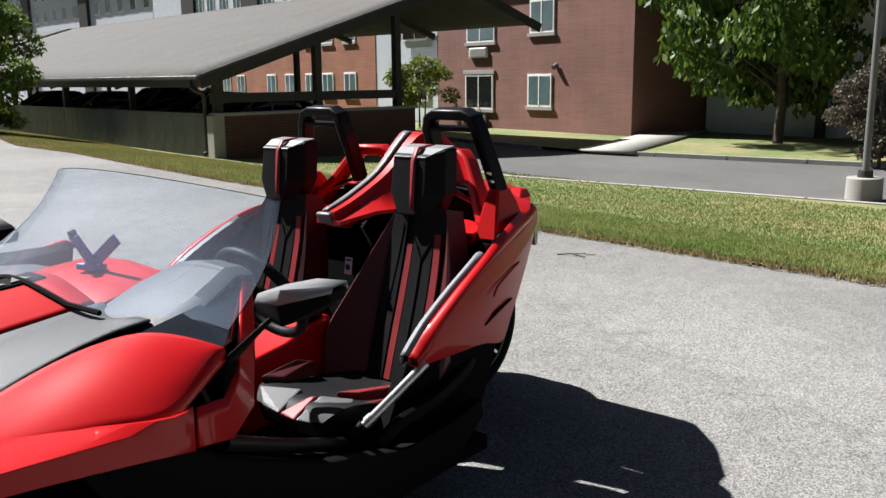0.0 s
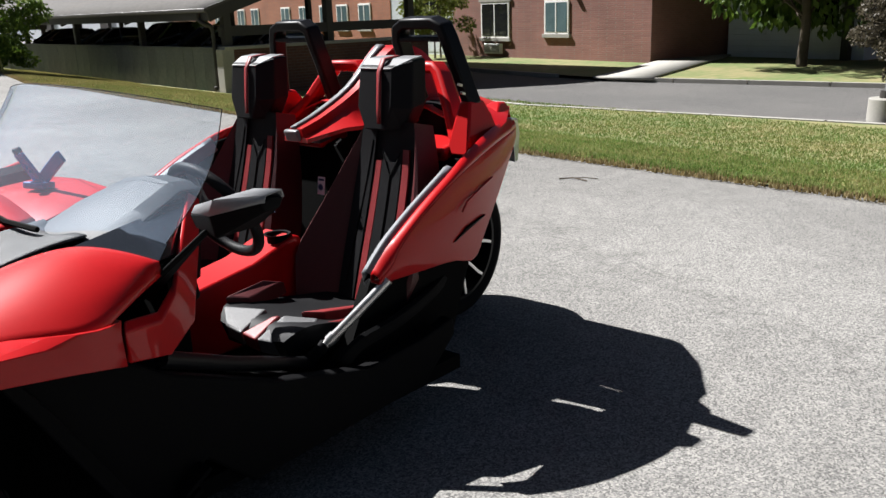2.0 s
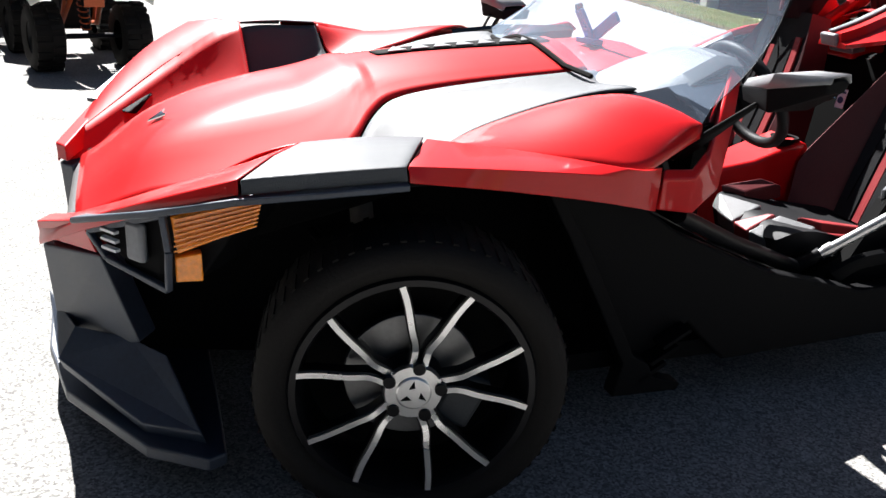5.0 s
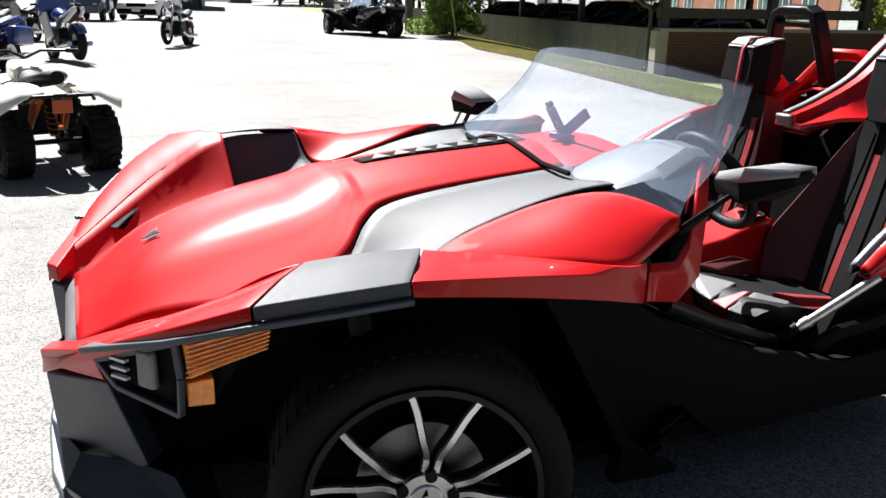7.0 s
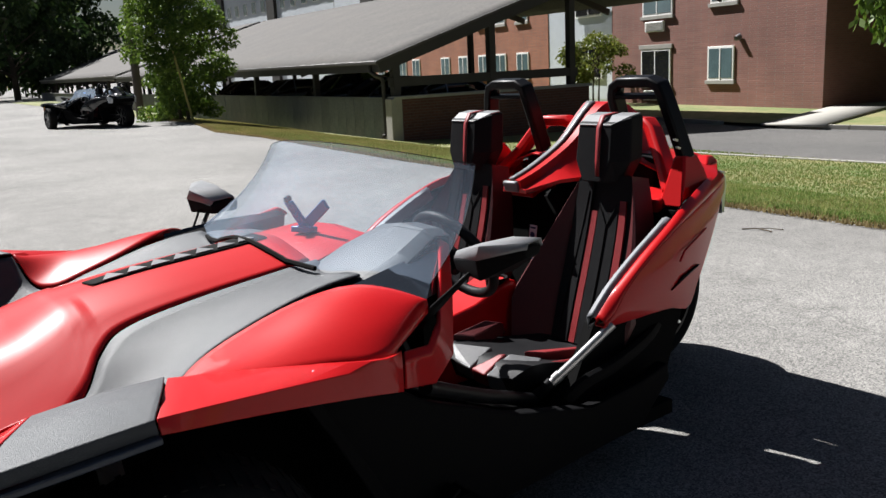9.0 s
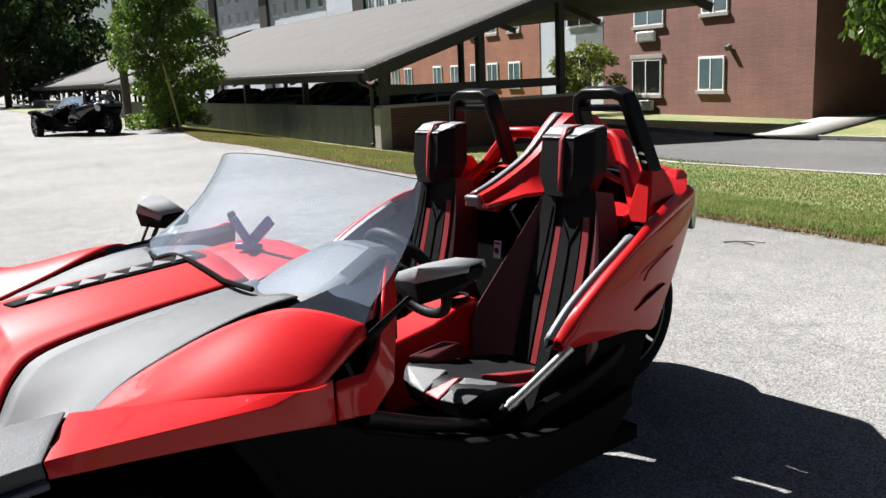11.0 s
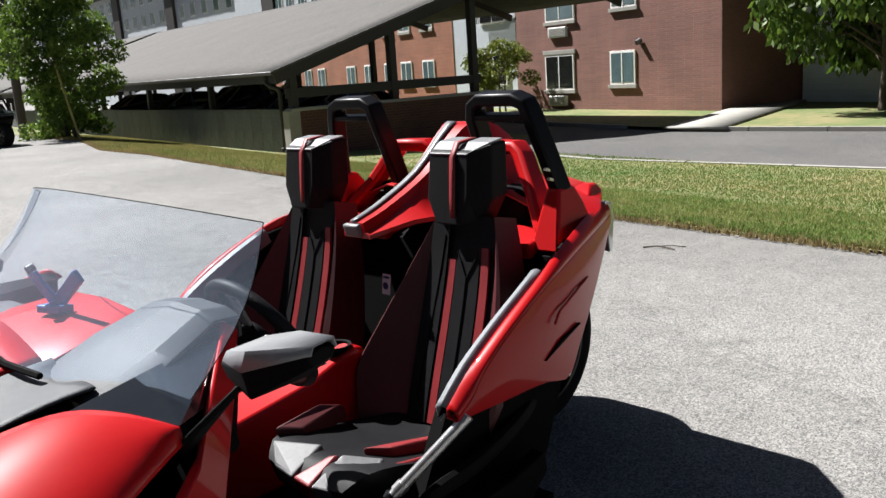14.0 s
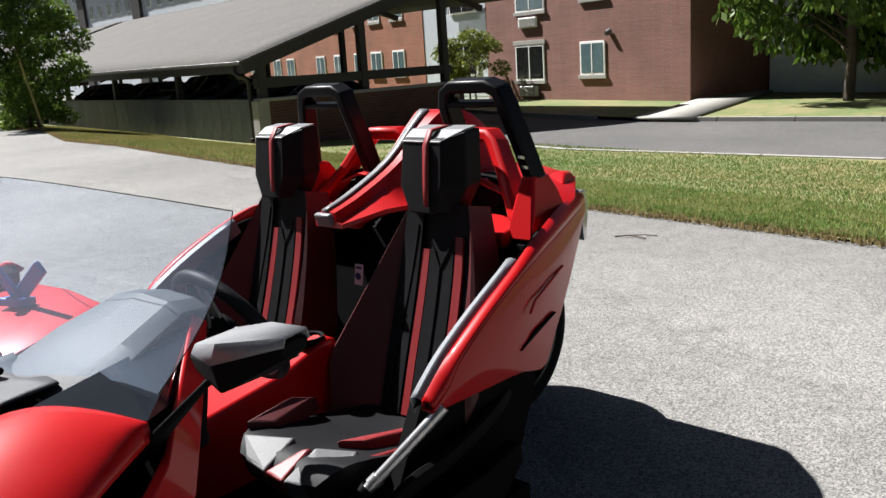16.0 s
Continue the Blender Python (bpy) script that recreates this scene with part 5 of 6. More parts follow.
for k in range(40):
    part("siding_board", bm_box((5.3, .03, .15), (14.25, -.05, .3 + k * .155), (-4, 0, 0)), M_SIDING, house, smooth=0)
# Unseen slab, its overhang set to cast the upper wall's shade.
part("roof", bm_box((18.6, 15.3, .35), (8.0, -7.0, 7.3)), M_FASCIA, house, "unseen eave slab added to shade the upper wall")
for x, dz in ((4.75, 0), (4.65, 2.85), (4.65, 5.4)):
    window(house, x, 1.12 + dz, 1.25, 1.15)
for x, dz in ((8.55, 0), (8.45, 2.8), (8.45, 5.4)):
    window(house, x, .95 + dz, 1.75, 1.35, M_PANE if dz else M_DARKPANE, header=True)
    ac = part("air_conditioner", bm_box((1.15, .14, .42), (x + .12, .06, .45 + dz)), M_WHITE, house, "white wall air conditioner", bevel=.03)
    for k in range(6):
        part("grille_slat", bm_box((1.0, .02, .03), (x + .12, .135, .32 + dz + k * .055)), M_CONCRETE, ac)
for x in (19.4, 21.8, 23.8, 26.4, 28.9, 33.5, 35.8, 38, 40.0):
    for dz in (0, 2.85, 5.4, 8.1):
        window(house, x, 1.35 + dz, 1.1, 1.15)
for dz in (0, 2.7, 5.4):
    w2 = part("glazed_door", bm_box((2.1, .1, 2.0 if dz else 1.5), (13.35, .02, (1.9 if not dz else 1.55 + dz + .7))), M_WHITE, house, "dark glazed balcony door", bevel=.01)
    for k in (-1, 1):
        part("pane", bm_box((.9, .03, 1.8 if dz else 1.3), (13.35 + k * .5, .07, (1.9 if not dz else 1.55 + dz + .7))), M_DARKPANE, w2)
    if dz:
        rail = part("balcony_rail", bm_box((2.3, .05, .06), (13.35, .25, 2.2 + dz)), M_SATIN, house, "black balcony rail")
        for k in range(16):
            part("baluster", bm_box((.03, .03, .9), (12.25 + k * .147, .25, 1.75 + dz)), M_SATIN, rail)
wl = part("wall_lamp", bm_cyl(.09, .12, .2, (3.8, .12, 2.6), (70, 0, 0), 16), M_SHELL, house, "small wall lamp")
part("lamp_arm", bm_box((.05, .14, .05), (3.8, .05, 2.62)), M_SHELL, wl)
for k in range(14):
    part("plinth_stone", bm_box((.78, .10, .12), (.42 + k * .8, .02, .02)), M_CONCRETE, house, bevel=.01)
wing = thing("white_wing", "pale siding wing of the building in the shade", "building", BLD)
part("wall", bm_box((5.2, 6, 9.4), (-2.8, -7.0, 4.5)), M_SIDING, wing, smooth=0)
for k in range(34):
    part("siding_board", bm_box((5.24, .03, .19), (-2.8, -3.99, .2 + k * .2), (-4, 0, 0)), M_SIDING, wing, smooth=0)
w3 = part("window", bm_box((1.9, .1, 1.5), (-3.6, -3.95, 1.9)), M_WHITE, wing, "dark window")
part("pane", bm_box((1.75, .04, 1.36), (-3.6, -3.91, 1.9)), M_DARKPANE, w3)
part("side_window", bm_box((.06, 1.0, 1.4), (-5.42, -5.2, 1.9)), M_PANE, wing, "narrow side window")
part("corner_post", bm_box((.25, .25, 5), (-4.9, -3.8, 2.2)), M_FASCIA, wing, "dark porch post")
part("porch_roof", bm_box((12, 5, .3), (-5.5, -3.2, 5.6)), M_FASCIA, wing, "porch roof")
back = thing("back_wing", "dark brick wing behind the tree", "building", BLD)
part("wall", bm_box((16, 6, 9), (-14, -9.5, 4.3)), M_BRICK, back, smooth=0)

# ---------------------------------------------------------------- long pale apartment building behind the carports
far_house = thing("pale_apartment_building", "long pale apartment building with a grey roof", "building", CARPORT)
part("wall", bm_box((10, 110, 14), (31, 77, 5.7)), M_SIDING, far_house, smooth=0)
part("roof", bm_prism([(25.0, 21, 12.5), (31, 21, 15.0), (37, 21, 12.5)], (0, 112, 0)), M_SHINGLE, far_house, "grey hipped roof", smooth=0)
part("fascia", bm_box((.2, 112, .35), (25.2, 77, 12.45)), M_FASCIA, far_house)
for k in range(36):
    y = 24 + k * 2.9
    if k % 6 == 5:
        part("brown_bay", bm_box((.5, 2.2, 13.4), (25.9, y, 5.6)), M_FASCIA, far_house, "brown recessed bay")
        continue
    for z in (3.4, 6.1, 8.8, 11.2):
        w4 = part("window", bm_box((.12, 1.2, 1.4), (25.98, y, z)), M_WHITE, far_house)
        part("pane", bm_box((.04, 1.05, 1.25), (25.92, y, z)), M_PANE, w4)

# ---------------------------------------------------------------- trees and shrubs
def leaf_cloud(centres, count, size, rnd, droop=0.4, shell=0.55):
    """Vertices and faces of many small leaves round clump centres (x, y, z, r)."""
    verts, faces = [], []
    tot = sum(c[3] ** 2 for c in centres)
    for cx, cy, cz, r in centres:
        for _ in range(int(count * r * r / tot)):
            d = Vector((rnd.gauss(0, 1), rnd.gauss(0, 1), rnd.gauss(0, 1))).normalized() * r * (shell + (1 - shell) * rnd.random())
            d.z *= .8
            p = Vector((cx, cy, cz)) + d
            a = Vector((rnd.uniform(-1, 1), rnd.uniform(-1, 1), rnd.uniform(-1, .4) - droop)).normalized()
            b = a.cross(Vector((rnd.uniform(-1, 1), rnd.uniform(-1, 1), rnd.uniform(-.3, 1)))).normalized()
            s = size * rnd.uniform(.6, 1.3)
            i = len(verts)
            verts += [p, p + a * s * .5 + b * s * .26, p + a * s, p + a * s * .5 - b * s * .26]
            faces.append((i, i + 1, i + 2, i + 3))
    return verts, faces


def tree(name, at, height, trunk_r, clumps, leaves, size, leaf, label, seed, spread, low=.3, category="tree", stems=1, droop=.4, lean=(0, 0), flat=1.0):
    rnd = random.Random(seed)
    t = thing(name, label, category, pose(*at))
    tr = bmesh.new()
    for q in range(stems):
        off = Vector((rnd.uniform(-.3, .3), rnd.uniform(-.3, .3), 0)) if stems > 1 else Vector((0, 0, 0))
        pts = [off + Vector((lean[0] * f * height + rnd.uniform(-.04, .04) * height * f, lean[1] * f * height + rnd.uniform(-.04, .04) * height * f, f * height * .85 - .1)) for f in (0, .2, .4, .6, .8, 1)]
        bm_tube(pts, [trunk_r * (1 - .8 * f) for f in (0, .2, .4, .6, .8, 1)], 9, bm=tr)
    centres = []
    for k in range(clumps):
        h = low + (1 - low) * (k + .5) / clumps
        a = rnd.uniform(0, 6.283)
        w = spread * (math.sin(math.pi * min(1, (h - low) / (1 - low) * .8 + .16)) ** .7) * rnd.uniform(.45, 1.0)
        c = Vector((math.cos(a) * w * flat + lean[0] * height * h, math.sin(a) * w + lean[1] * height * h, h * height))
        centres.append((*c, spread * rnd.uniform(.20, .36)))
        root = Vector((lean[0] * height * h * .6, lean[1] * height * h * .6, max(.15 * height, h * height * .72)))
        bm_tube([root, root.lerp(c, .5) + Vector((0, 0, .06 * height)), c], [trunk_r * .3, trunk_r * .18, trunk_r * .06], 5, bm=tr)
    part("trunk", tr, M_BARK, t, "brown trunk with limbs", smooth=50)
    v, f = leaf_cloud(centres, leaves, size, rnd, droop)
    me = bpy.data.meshes.new("crown")
    me.from_pydata(v, [], f)
    me.materials.append(leaf)
    cr = new("crown", me)
    cr.parent = t
    return t


tree("leafy_tree", (11.2, 25.4, 0), 4.6, .07, 64, 26000, .13, M_LEAF, "bushy bright green tree beside the fence", 11, 1.75, .03, stems=3)
tree("shade_tree", (27.0, 6.4, -.75), 8.2, .17, 60, 15000, .30, M_LEAFMID, "broad green tree with drooping leaves on the lawn", 12, 3.7, .22, droop=1.1)
tree("ornamental_tree", (28.6, 22.2, -.7), 2.9, .05, 20, 4200, .16, M_LEAFYEL, "small yellow-green tree by the building", 13, 1.5, .42, stems=2)
tree("round_shrub", (21.9, 2.2, -.65), 2.6, .05, 40, 14000, .09, M_LEAFBROWN, "clipped round shrub, brown and twiggy", 14, 1.15, .08, "shrub", stems=3)
for k, (x, y, h, w, s) in enumerate(((20.5, 84, 13, 6.0, 31), (26, 92, 15, 7, 32), (14, 118, 14, 8, 33), (4, 122, 12, 8, 34), (30, 110, 16, 8, 35), (-8, 125, 13, 8, 36))):
    tree("tall_tree", (x, y, 0), h, .3, 46, 9000, .62, M_LEAFDARK if k < 2 else M_LEAF, "tall dense tree beyond the lot", s, w, .12)
tree("hedge_bush", (17.6, 23.0, -.5), 1.8, .04, 12, 2600, .14, M_LEAF, "green bush beyond the carport", 41, .9, .2, "shrub", stems=3)

# ---------------------------------------------------------------- poles, lamp, wires
pole = thing("utility_pole", "weathered wooden utility pole beside the tree", "pole", pose(10.95, 28.4, 0))
part("shaft", bm_cyl(.15, .12, 10, (0, 0, 4.9), n=14), M_POLE, pole)
part("cross_arm", bm_box((.1, 2.2, .12), (0, 0, 9.0)), M_POLE, pole)
guy = thing("guy_wire", "guy wire with a yellow plastic guard", "cable", pose(10.65, 23.2, 0))
part("guard", bm_tube([(0, 0, -.02), (-.03, .95, 2.25)], .035, 8), M_YELLOW, guy, "yellow plastic guard")
part("wire", bm_tube([(-.03, .95, 2.25), (-.1, 3.6, 8.6)], .008, 5), M_SATIN, guy)
pole2 = thing("utility_pole", "tall wooden utility pole far down the lot", "pole", pose(19.2, 88, 0))
part("shaft", bm_cyl(.18, .14, 12, (0, 0, 5.9), n=12), M_POLE, pole2)
wires = thing("power_line", "sagging power lines between two poles", "cable", pose(0, 0, 0))
for dy, z0 in ((-.9, 9.0), (0, 8.6), (.9, 8.0)):
    pts = [Vector((10.95, 28.4 + dy, z0)).lerp(Vector((19.2, 88 + dy, z0 + 1.2)), f) - Vector((0, 0, 3.4 * f * (1 - f) * 1.4)) for f in np.linspace(0, 1, 18)]
    part("wire", bm_tube(pts, .022, 4), M_SATIN, wires)
lampost = thing("lamp_post", "grey lamp post on a round concrete base", "street lamp", pose(15.55, 1.2, -.72))
part("base", bm_cyl(.30, .29, .46, (0, 0, .2), n=28), M_CONCRETE, lampost, "round concrete base", bevel=.02)
part("collar", bm_cyl(.13, .12, .14, (0, 0, .48), n=16), M_FASCIA, lampost)
part("shaft", bm_cyl(.06, .045, 6.5, (0, 0, 3.7), n=14), M_SHELL, lampost)
part("head", bm_box((.7, .25, .12), (-.3, 0, 6.95)), M_SHELL, lampost, bevel=.03)
twig = thing("twig", "thin dry twig lying on the asphalt", "twig", pose(5.62, 1.12, .006))
part("stick", bm_tube([(-.02, .13, 0), (.02, .02, .012), (.0, -.12, .004)], .006, 5), M_BARK, twig)
part("side_stick", bm_tube([(.02, .02, .01), (.10, -.05, .006), (.12, -.15, .004)], .004, 5), M_BARK, twig)

# ---------------------------------------------------------------- other vehicles
def car_wheel(parent, at, r, w, side):
    wh = new("wheel")
    wh.parent = parent
    wh.matrix_basis = pose(*at, 0, 0, 0 if side < 0 else 180)
    h = w / 2
    part("tyre", bm_spin([(r * .62, -h), (r * .9, -h), (r, -h * .7), (r, h * .7), (r * .9, h), (r * .62, h)], 32), M_TYRE, wh, smooth=50)
    part("rim", bm_spin([(r * .62, -h * .9), (r * .55, -h * .8), (r * .15, -h * .5), (.001, -h * .5)], 32), M_STEEL, wh)
    for k in range(5):
        a = 2 * math.pi * k / 5
        part("spoke", bm_bar([(math.cos(a) * r * .1, -h * .7, math.sin(a) * r * .1), (math.cos(a) * r * .58, -h * .85, math.sin(a) * r * .58)], .07 * r * 3, .03, (0, 1, 0)), M_MACHINED, wh, smooth=0)
    return wh


def parked_car(m, label, paint, length=4.5, width=1.8, height=1.5, belt=.92, tall=0.0):
    """A closed car, nose towards -x: body, glasshouse, windows, wheels, lamps."""
    c = thing("parked_car", label, "car", m)
    L, W = length, width / 2
    prof = [(-L / 2, .45, .62), (-L / 2 + .12, .25, .74), (-L * .36, .2, belt - .08 + tall * .1), (-L * .2, .2, belt), (0, .2, belt + .02), (L * .3, .2, belt + .03), (L * .45, .22, belt), (L / 2 - .03, .3, belt - .1), (L / 2, .45, .7)]
    rings = []
    for i, (x, z0, z1) in enumerate(prof):
        k = .86 if i in (0, len(prof) - 1) else .95 if i in (1, len(prof) - 2) else 1
        rings.append([(x, -W * k * .94, z0), (x, -W * k, (z0 + z1) * .5), (x, -W * k * .93, z1 - .03), (x, -W * k * .8, z1), (x, W * k * .8, z1), (x, W * k * .93, z1 - .03), (x, W * k, (z0 + z1) * .5), (x, W * k * .94, z0)])
    part("body", bm_loft(rings), paint, c, smooth=45, bevel=.02)
    x0, x1, x2, x3 = -L * .22, -L * .04, L * (.22 + .14 * tall), L * (.38 + .08 * tall)
    def roof_ring(x, w, z):
        return [(x, -w, z), (x, -w * .8, z + .035), (x, w * .8, z + .035), (x, w, z)]
    part("roof", bm_grid([roof_ring(x1 - .05, W * .72, height - .06), roof_ring((x1 + x2) / 2, W * .76, height - .03), roof_ring(x2, W * .72, height - .06)]), paint, c, solid=.03)
    for s in (-1, 1):
        part("side_glass", bm_grid([[(x0 + .1, s * W * .9, belt), (x1, s * W * .735, height - .05)], [(-.0, s * W * .92, belt + .02), (.0, s * W * .755, height - .03)], [(x2 * .7, s * W * .92, belt + .02), (x2 * .7, s * W * .755, height - .03)], [(x3 - .1, s * W * .9, belt), (x2, s * W * .735, height - .05)]]), M_AUTOGLASS, c, "dark side glass", solid=.01)
        for xa, xb in ((x0, x1 - .03), (.05, .05), (x3, x2 + .03)):
            part("roof_pillar", bm_bar([(xa, s * W * .905, belt), (xb, s * W * .745, height - .04)], .05, .06, (0, 1, 0)), paint, c)
        part("headlamp", bm_box((.1, .4, .13), (-L / 2 + .1, s * W * .66, .66), (0, 0, s * 15)), M_LENS, c, "clear headlamp", bevel=.03)
        part("tail_lamp", bm_box((.08, .3, .2), (L / 2 - .06, s * W * .74, .78)), M_REDLENS, c, "red tail lamp", bevel=.03)
        part("door_mirror", bm_box((.12, .2, .13), (x0 + .18, s * (W + .06), belt + .08)), paint, c, bevel=.04)
        for x in (-L * .31, L * .29):
            car_wheel(c, (x, s * (W - .1), .33), .33, .2, s)
    part("windscreen", bm_grid([[(x0 - .02, -W * .88, belt), (x0 - .1, 0, belt + .01), (x0 - .02, W * .88, belt)], [(x1 - .05, -W * .72, height - .05), (x1 - .1, 0, height - .03), (x1 - .05, W * .72, height - .05)]]), M_AUTOGLASS, c, "dark windscreen", solid=.01)
    part("rear_window", bm_grid([[(x3 + .02, -W * .86, belt), (x3 + .08, 0, belt + .01), (x3 + .02, W * .86, belt)], [(x2 + .02, -W * .72, height - .05), (x2 + .06, 0, height - .03), (x2 + .02, W * .72, height - .05)]]), M_AUTOGLASS, c, "dark rear window", solid=.01)
    part("grille", bm_box((.05, W * .9, .16), (-L / 2 + .02, 0, .64)), M_DARK, c, "dark grille", bevel=.02)
    part("front_bumper", bm_box((.2, W * 1.8, .22), (-L / 2 + .06, 0, .38)), M_PLASTIC, c, bevel=.05)
    part("number_plate", bm_box((.02, .36, .12), (-L / 2 - .045, 0, .43)), M_WHITE, c, "plain pale plate")
    return c


def bike_wheel(parent, at, r, w, name="wheel"):
    wh = new(name)
    wh.parent = parent
    wh.matrix_basis = pose(*at)
    h = w / 2
    part("tyre", bm_spin([(r - w * .8, -h * .8), (r - w * .45, -h), (r - .01, -h * .5), (r, 0), (r - .01, h * .5), (r - w * .45, h), (r - w * .8, h * .8), (r - w * .8, -h * .8)], 36), M_TYRE, wh, smooth=60)
    part("rim", bm_spin([(r - w * .8, -h * .6), (r - w, -h * .3), (r - w, h * .3), (r - w * .8, h * .6)], 36), M_STEEL, wh)
    for k in range(8):
        a = 2 * math.pi * k / 8
        part("spoke", bm_bar([(0, 0, 0), (math.cos(a) * (r - w), 0, math.sin(a) * (r - w))], .02, .02, (0, 1, 0)), M_CHROME, wh)
    part("hub", bm_cyl(.05, .05, w, rot=(90, 0, 0), n=16), M_SATIN, wh)
    return wh


def motorcycle(m, label, paint, fairing=False, bags=False, accent=None):
    """A motorcycle, front wheel towards -x, leaning on its stand."""
    b = thing("motorcycle", label, "motorcycle", m, "motorcycles in the lot")
    bike_wheel(b, (-.75, 0, .31), .31, .12, "front_wheel")
    bike_wheel(b, (.75, 0, .31), .31, .17, "rear_wheel")
    for s in (-1, 1):
        part("fork", bm_tube([(-.75, s * .09, .31), (-.48, s * .09, .98)], .024, 10), M_CHROME, b, "chrome fork leg")
        part("handlebar", bm_tube([(-.44, 0, 1.02), (-.42, s * .18, 1.08), (-.28, s * .38, 1.04)], .014, 8), M_CHROME, b)
        part("grip", bm_tube([(-.29, s * .36, 1.042), (-.22, s * .46, 1.03)], .02, 8), M_TYRE, b)
        part("mirror", bm_box((.02, .12, .07), (-.38, s * .36, 1.22)), M_CHROME, b, bevel=.01)
        part("mirror_stem", bm_tube([(-.38, s * .30, 1.06), (-.38, s * .35, 1.2)], .006, 6), M_CHROME, b)
        part("exhaust", bm_tube([(-.1, s * .14, .35), (.2, s * .17, .25), (.85, s * .19, .3)], .045, 12), M_CHROME, b, "chrome exhaust")
        part("swing_arm", bm_bar([(.2, s * .11, .38), (.75, s * .11, .31)], .03, .05), M_SATIN, b)
        if bags:
            part("saddlebag", bm_box((.5, .2, .3), (.68, s * .29, .62)), paint, b, "hard saddlebag", bevel=.06, segs=3)
    part("engine", bm_box((.42, .3, .34), (.0, 0, .42)), M_SATIN, b, bevel=.04)
    for x in (-.1, .1):
        part("cylinder", bm_cyl(.08, .07, .26, (x, 0, .6), (0, 25 if x > 0 else -25, 0), 14), M_CHROME, b)
    part("tank", bm_loft([[(x, math.cos(a) * w, z + math.sin(a) * h) for a in np.linspace(0, 2 * math.pi, 15)[:-1]] for x, w, z, h in ((-.4, .06, .84, .06), (-.28, .14, .86, .11), (-.05, .16, .85, .12), (.12, .1, .8, .08), (.2, .05, .78, .04))]), paint, b, "painted fuel tank", smooth=60)
    part("seat", bm_loft([[(x, math.cos(a) * w, z + math.sin(a) * .06) for a in np.linspace(0, 2 * math.pi, 13)[:-1]] for x, w, z in ((.12, .1, .78), (.3, .16, .74), (.55, .15, .76), (.8, .12, .86), (.9, .06, .88))]), M_VINYL, b, smooth=60)
    part("headlight", bm_cyl(.09, .1, .12, (-.62, 0, .92), (0, -90, 0), 20), M_CHROME, b, bevel=.02)
    part("lens", bm_cyl(.08, .08, .02, (-.685, 0, .92), (0, -90, 0), 20), M_LENS, b)
    for x, sgn in ((-.75, 1), (.75, 1)):
        part("fender", bm_grid([[(x + math.cos(a) * .345, y, .31 + math.sin(a) * .345) for y in (-.08, 0, .08)] for a in np.linspace(.5, 2.5, 9)]), paint, b, solid=.012)
    part("side_stand", bm_tube([(.05, -.14, .3), (.12, -.34, .01)], .012, 6), M_SATIN, b)
    part("tail_light", bm_box((.05, .12, .07), (1.0, 0, .72)), M_REDLENS, b, bevel=.015)
    if fairing:
        part("fairing", bm_loft([[(x, math.cos(a) * w, z + math.sin(a) * h) for a in np.linspace(0, 2 * math.pi, 17)[:-1]] for x, w, z, h in ((-.86, .08, .9, .06), (-.72, .24, .95, .2), (-.5, .32, .98, .27), (-.34, .3, 1.0, .24))]), paint, b, "rounded fairing", smooth=60)
        part("windscreen", bm_grid([[(-.62, y, 1.12 - y * y) for y in (-.22, -.1, 0, .1, .22)], [(-.44, y, 1.42 - y * y * 2) for y in (-.2, -.1, 0, .1, .2)]]), M_AUTOGLASS, b, solid=.006)
        for s in (-1, 1):
            part("side_cowl", bm_prism([(-.6, s * .26, .92), (-.2, s * .24, .9), (-.05, s * .2, .45), (-.35, s * .22, .35)], (0, -.05 * s, 0)), accent or paint, b, "contrasting side cowl", bevel=.02)
            part("tail_cowl", bm_prism([(.4, s * .15, .8), (1.0, s * .1, .95), (1.02, s * .1, .85), (.5, s * .14, .66)], (0, -.06 * s, 0)), accent or paint, b, bevel=.02)
    return b


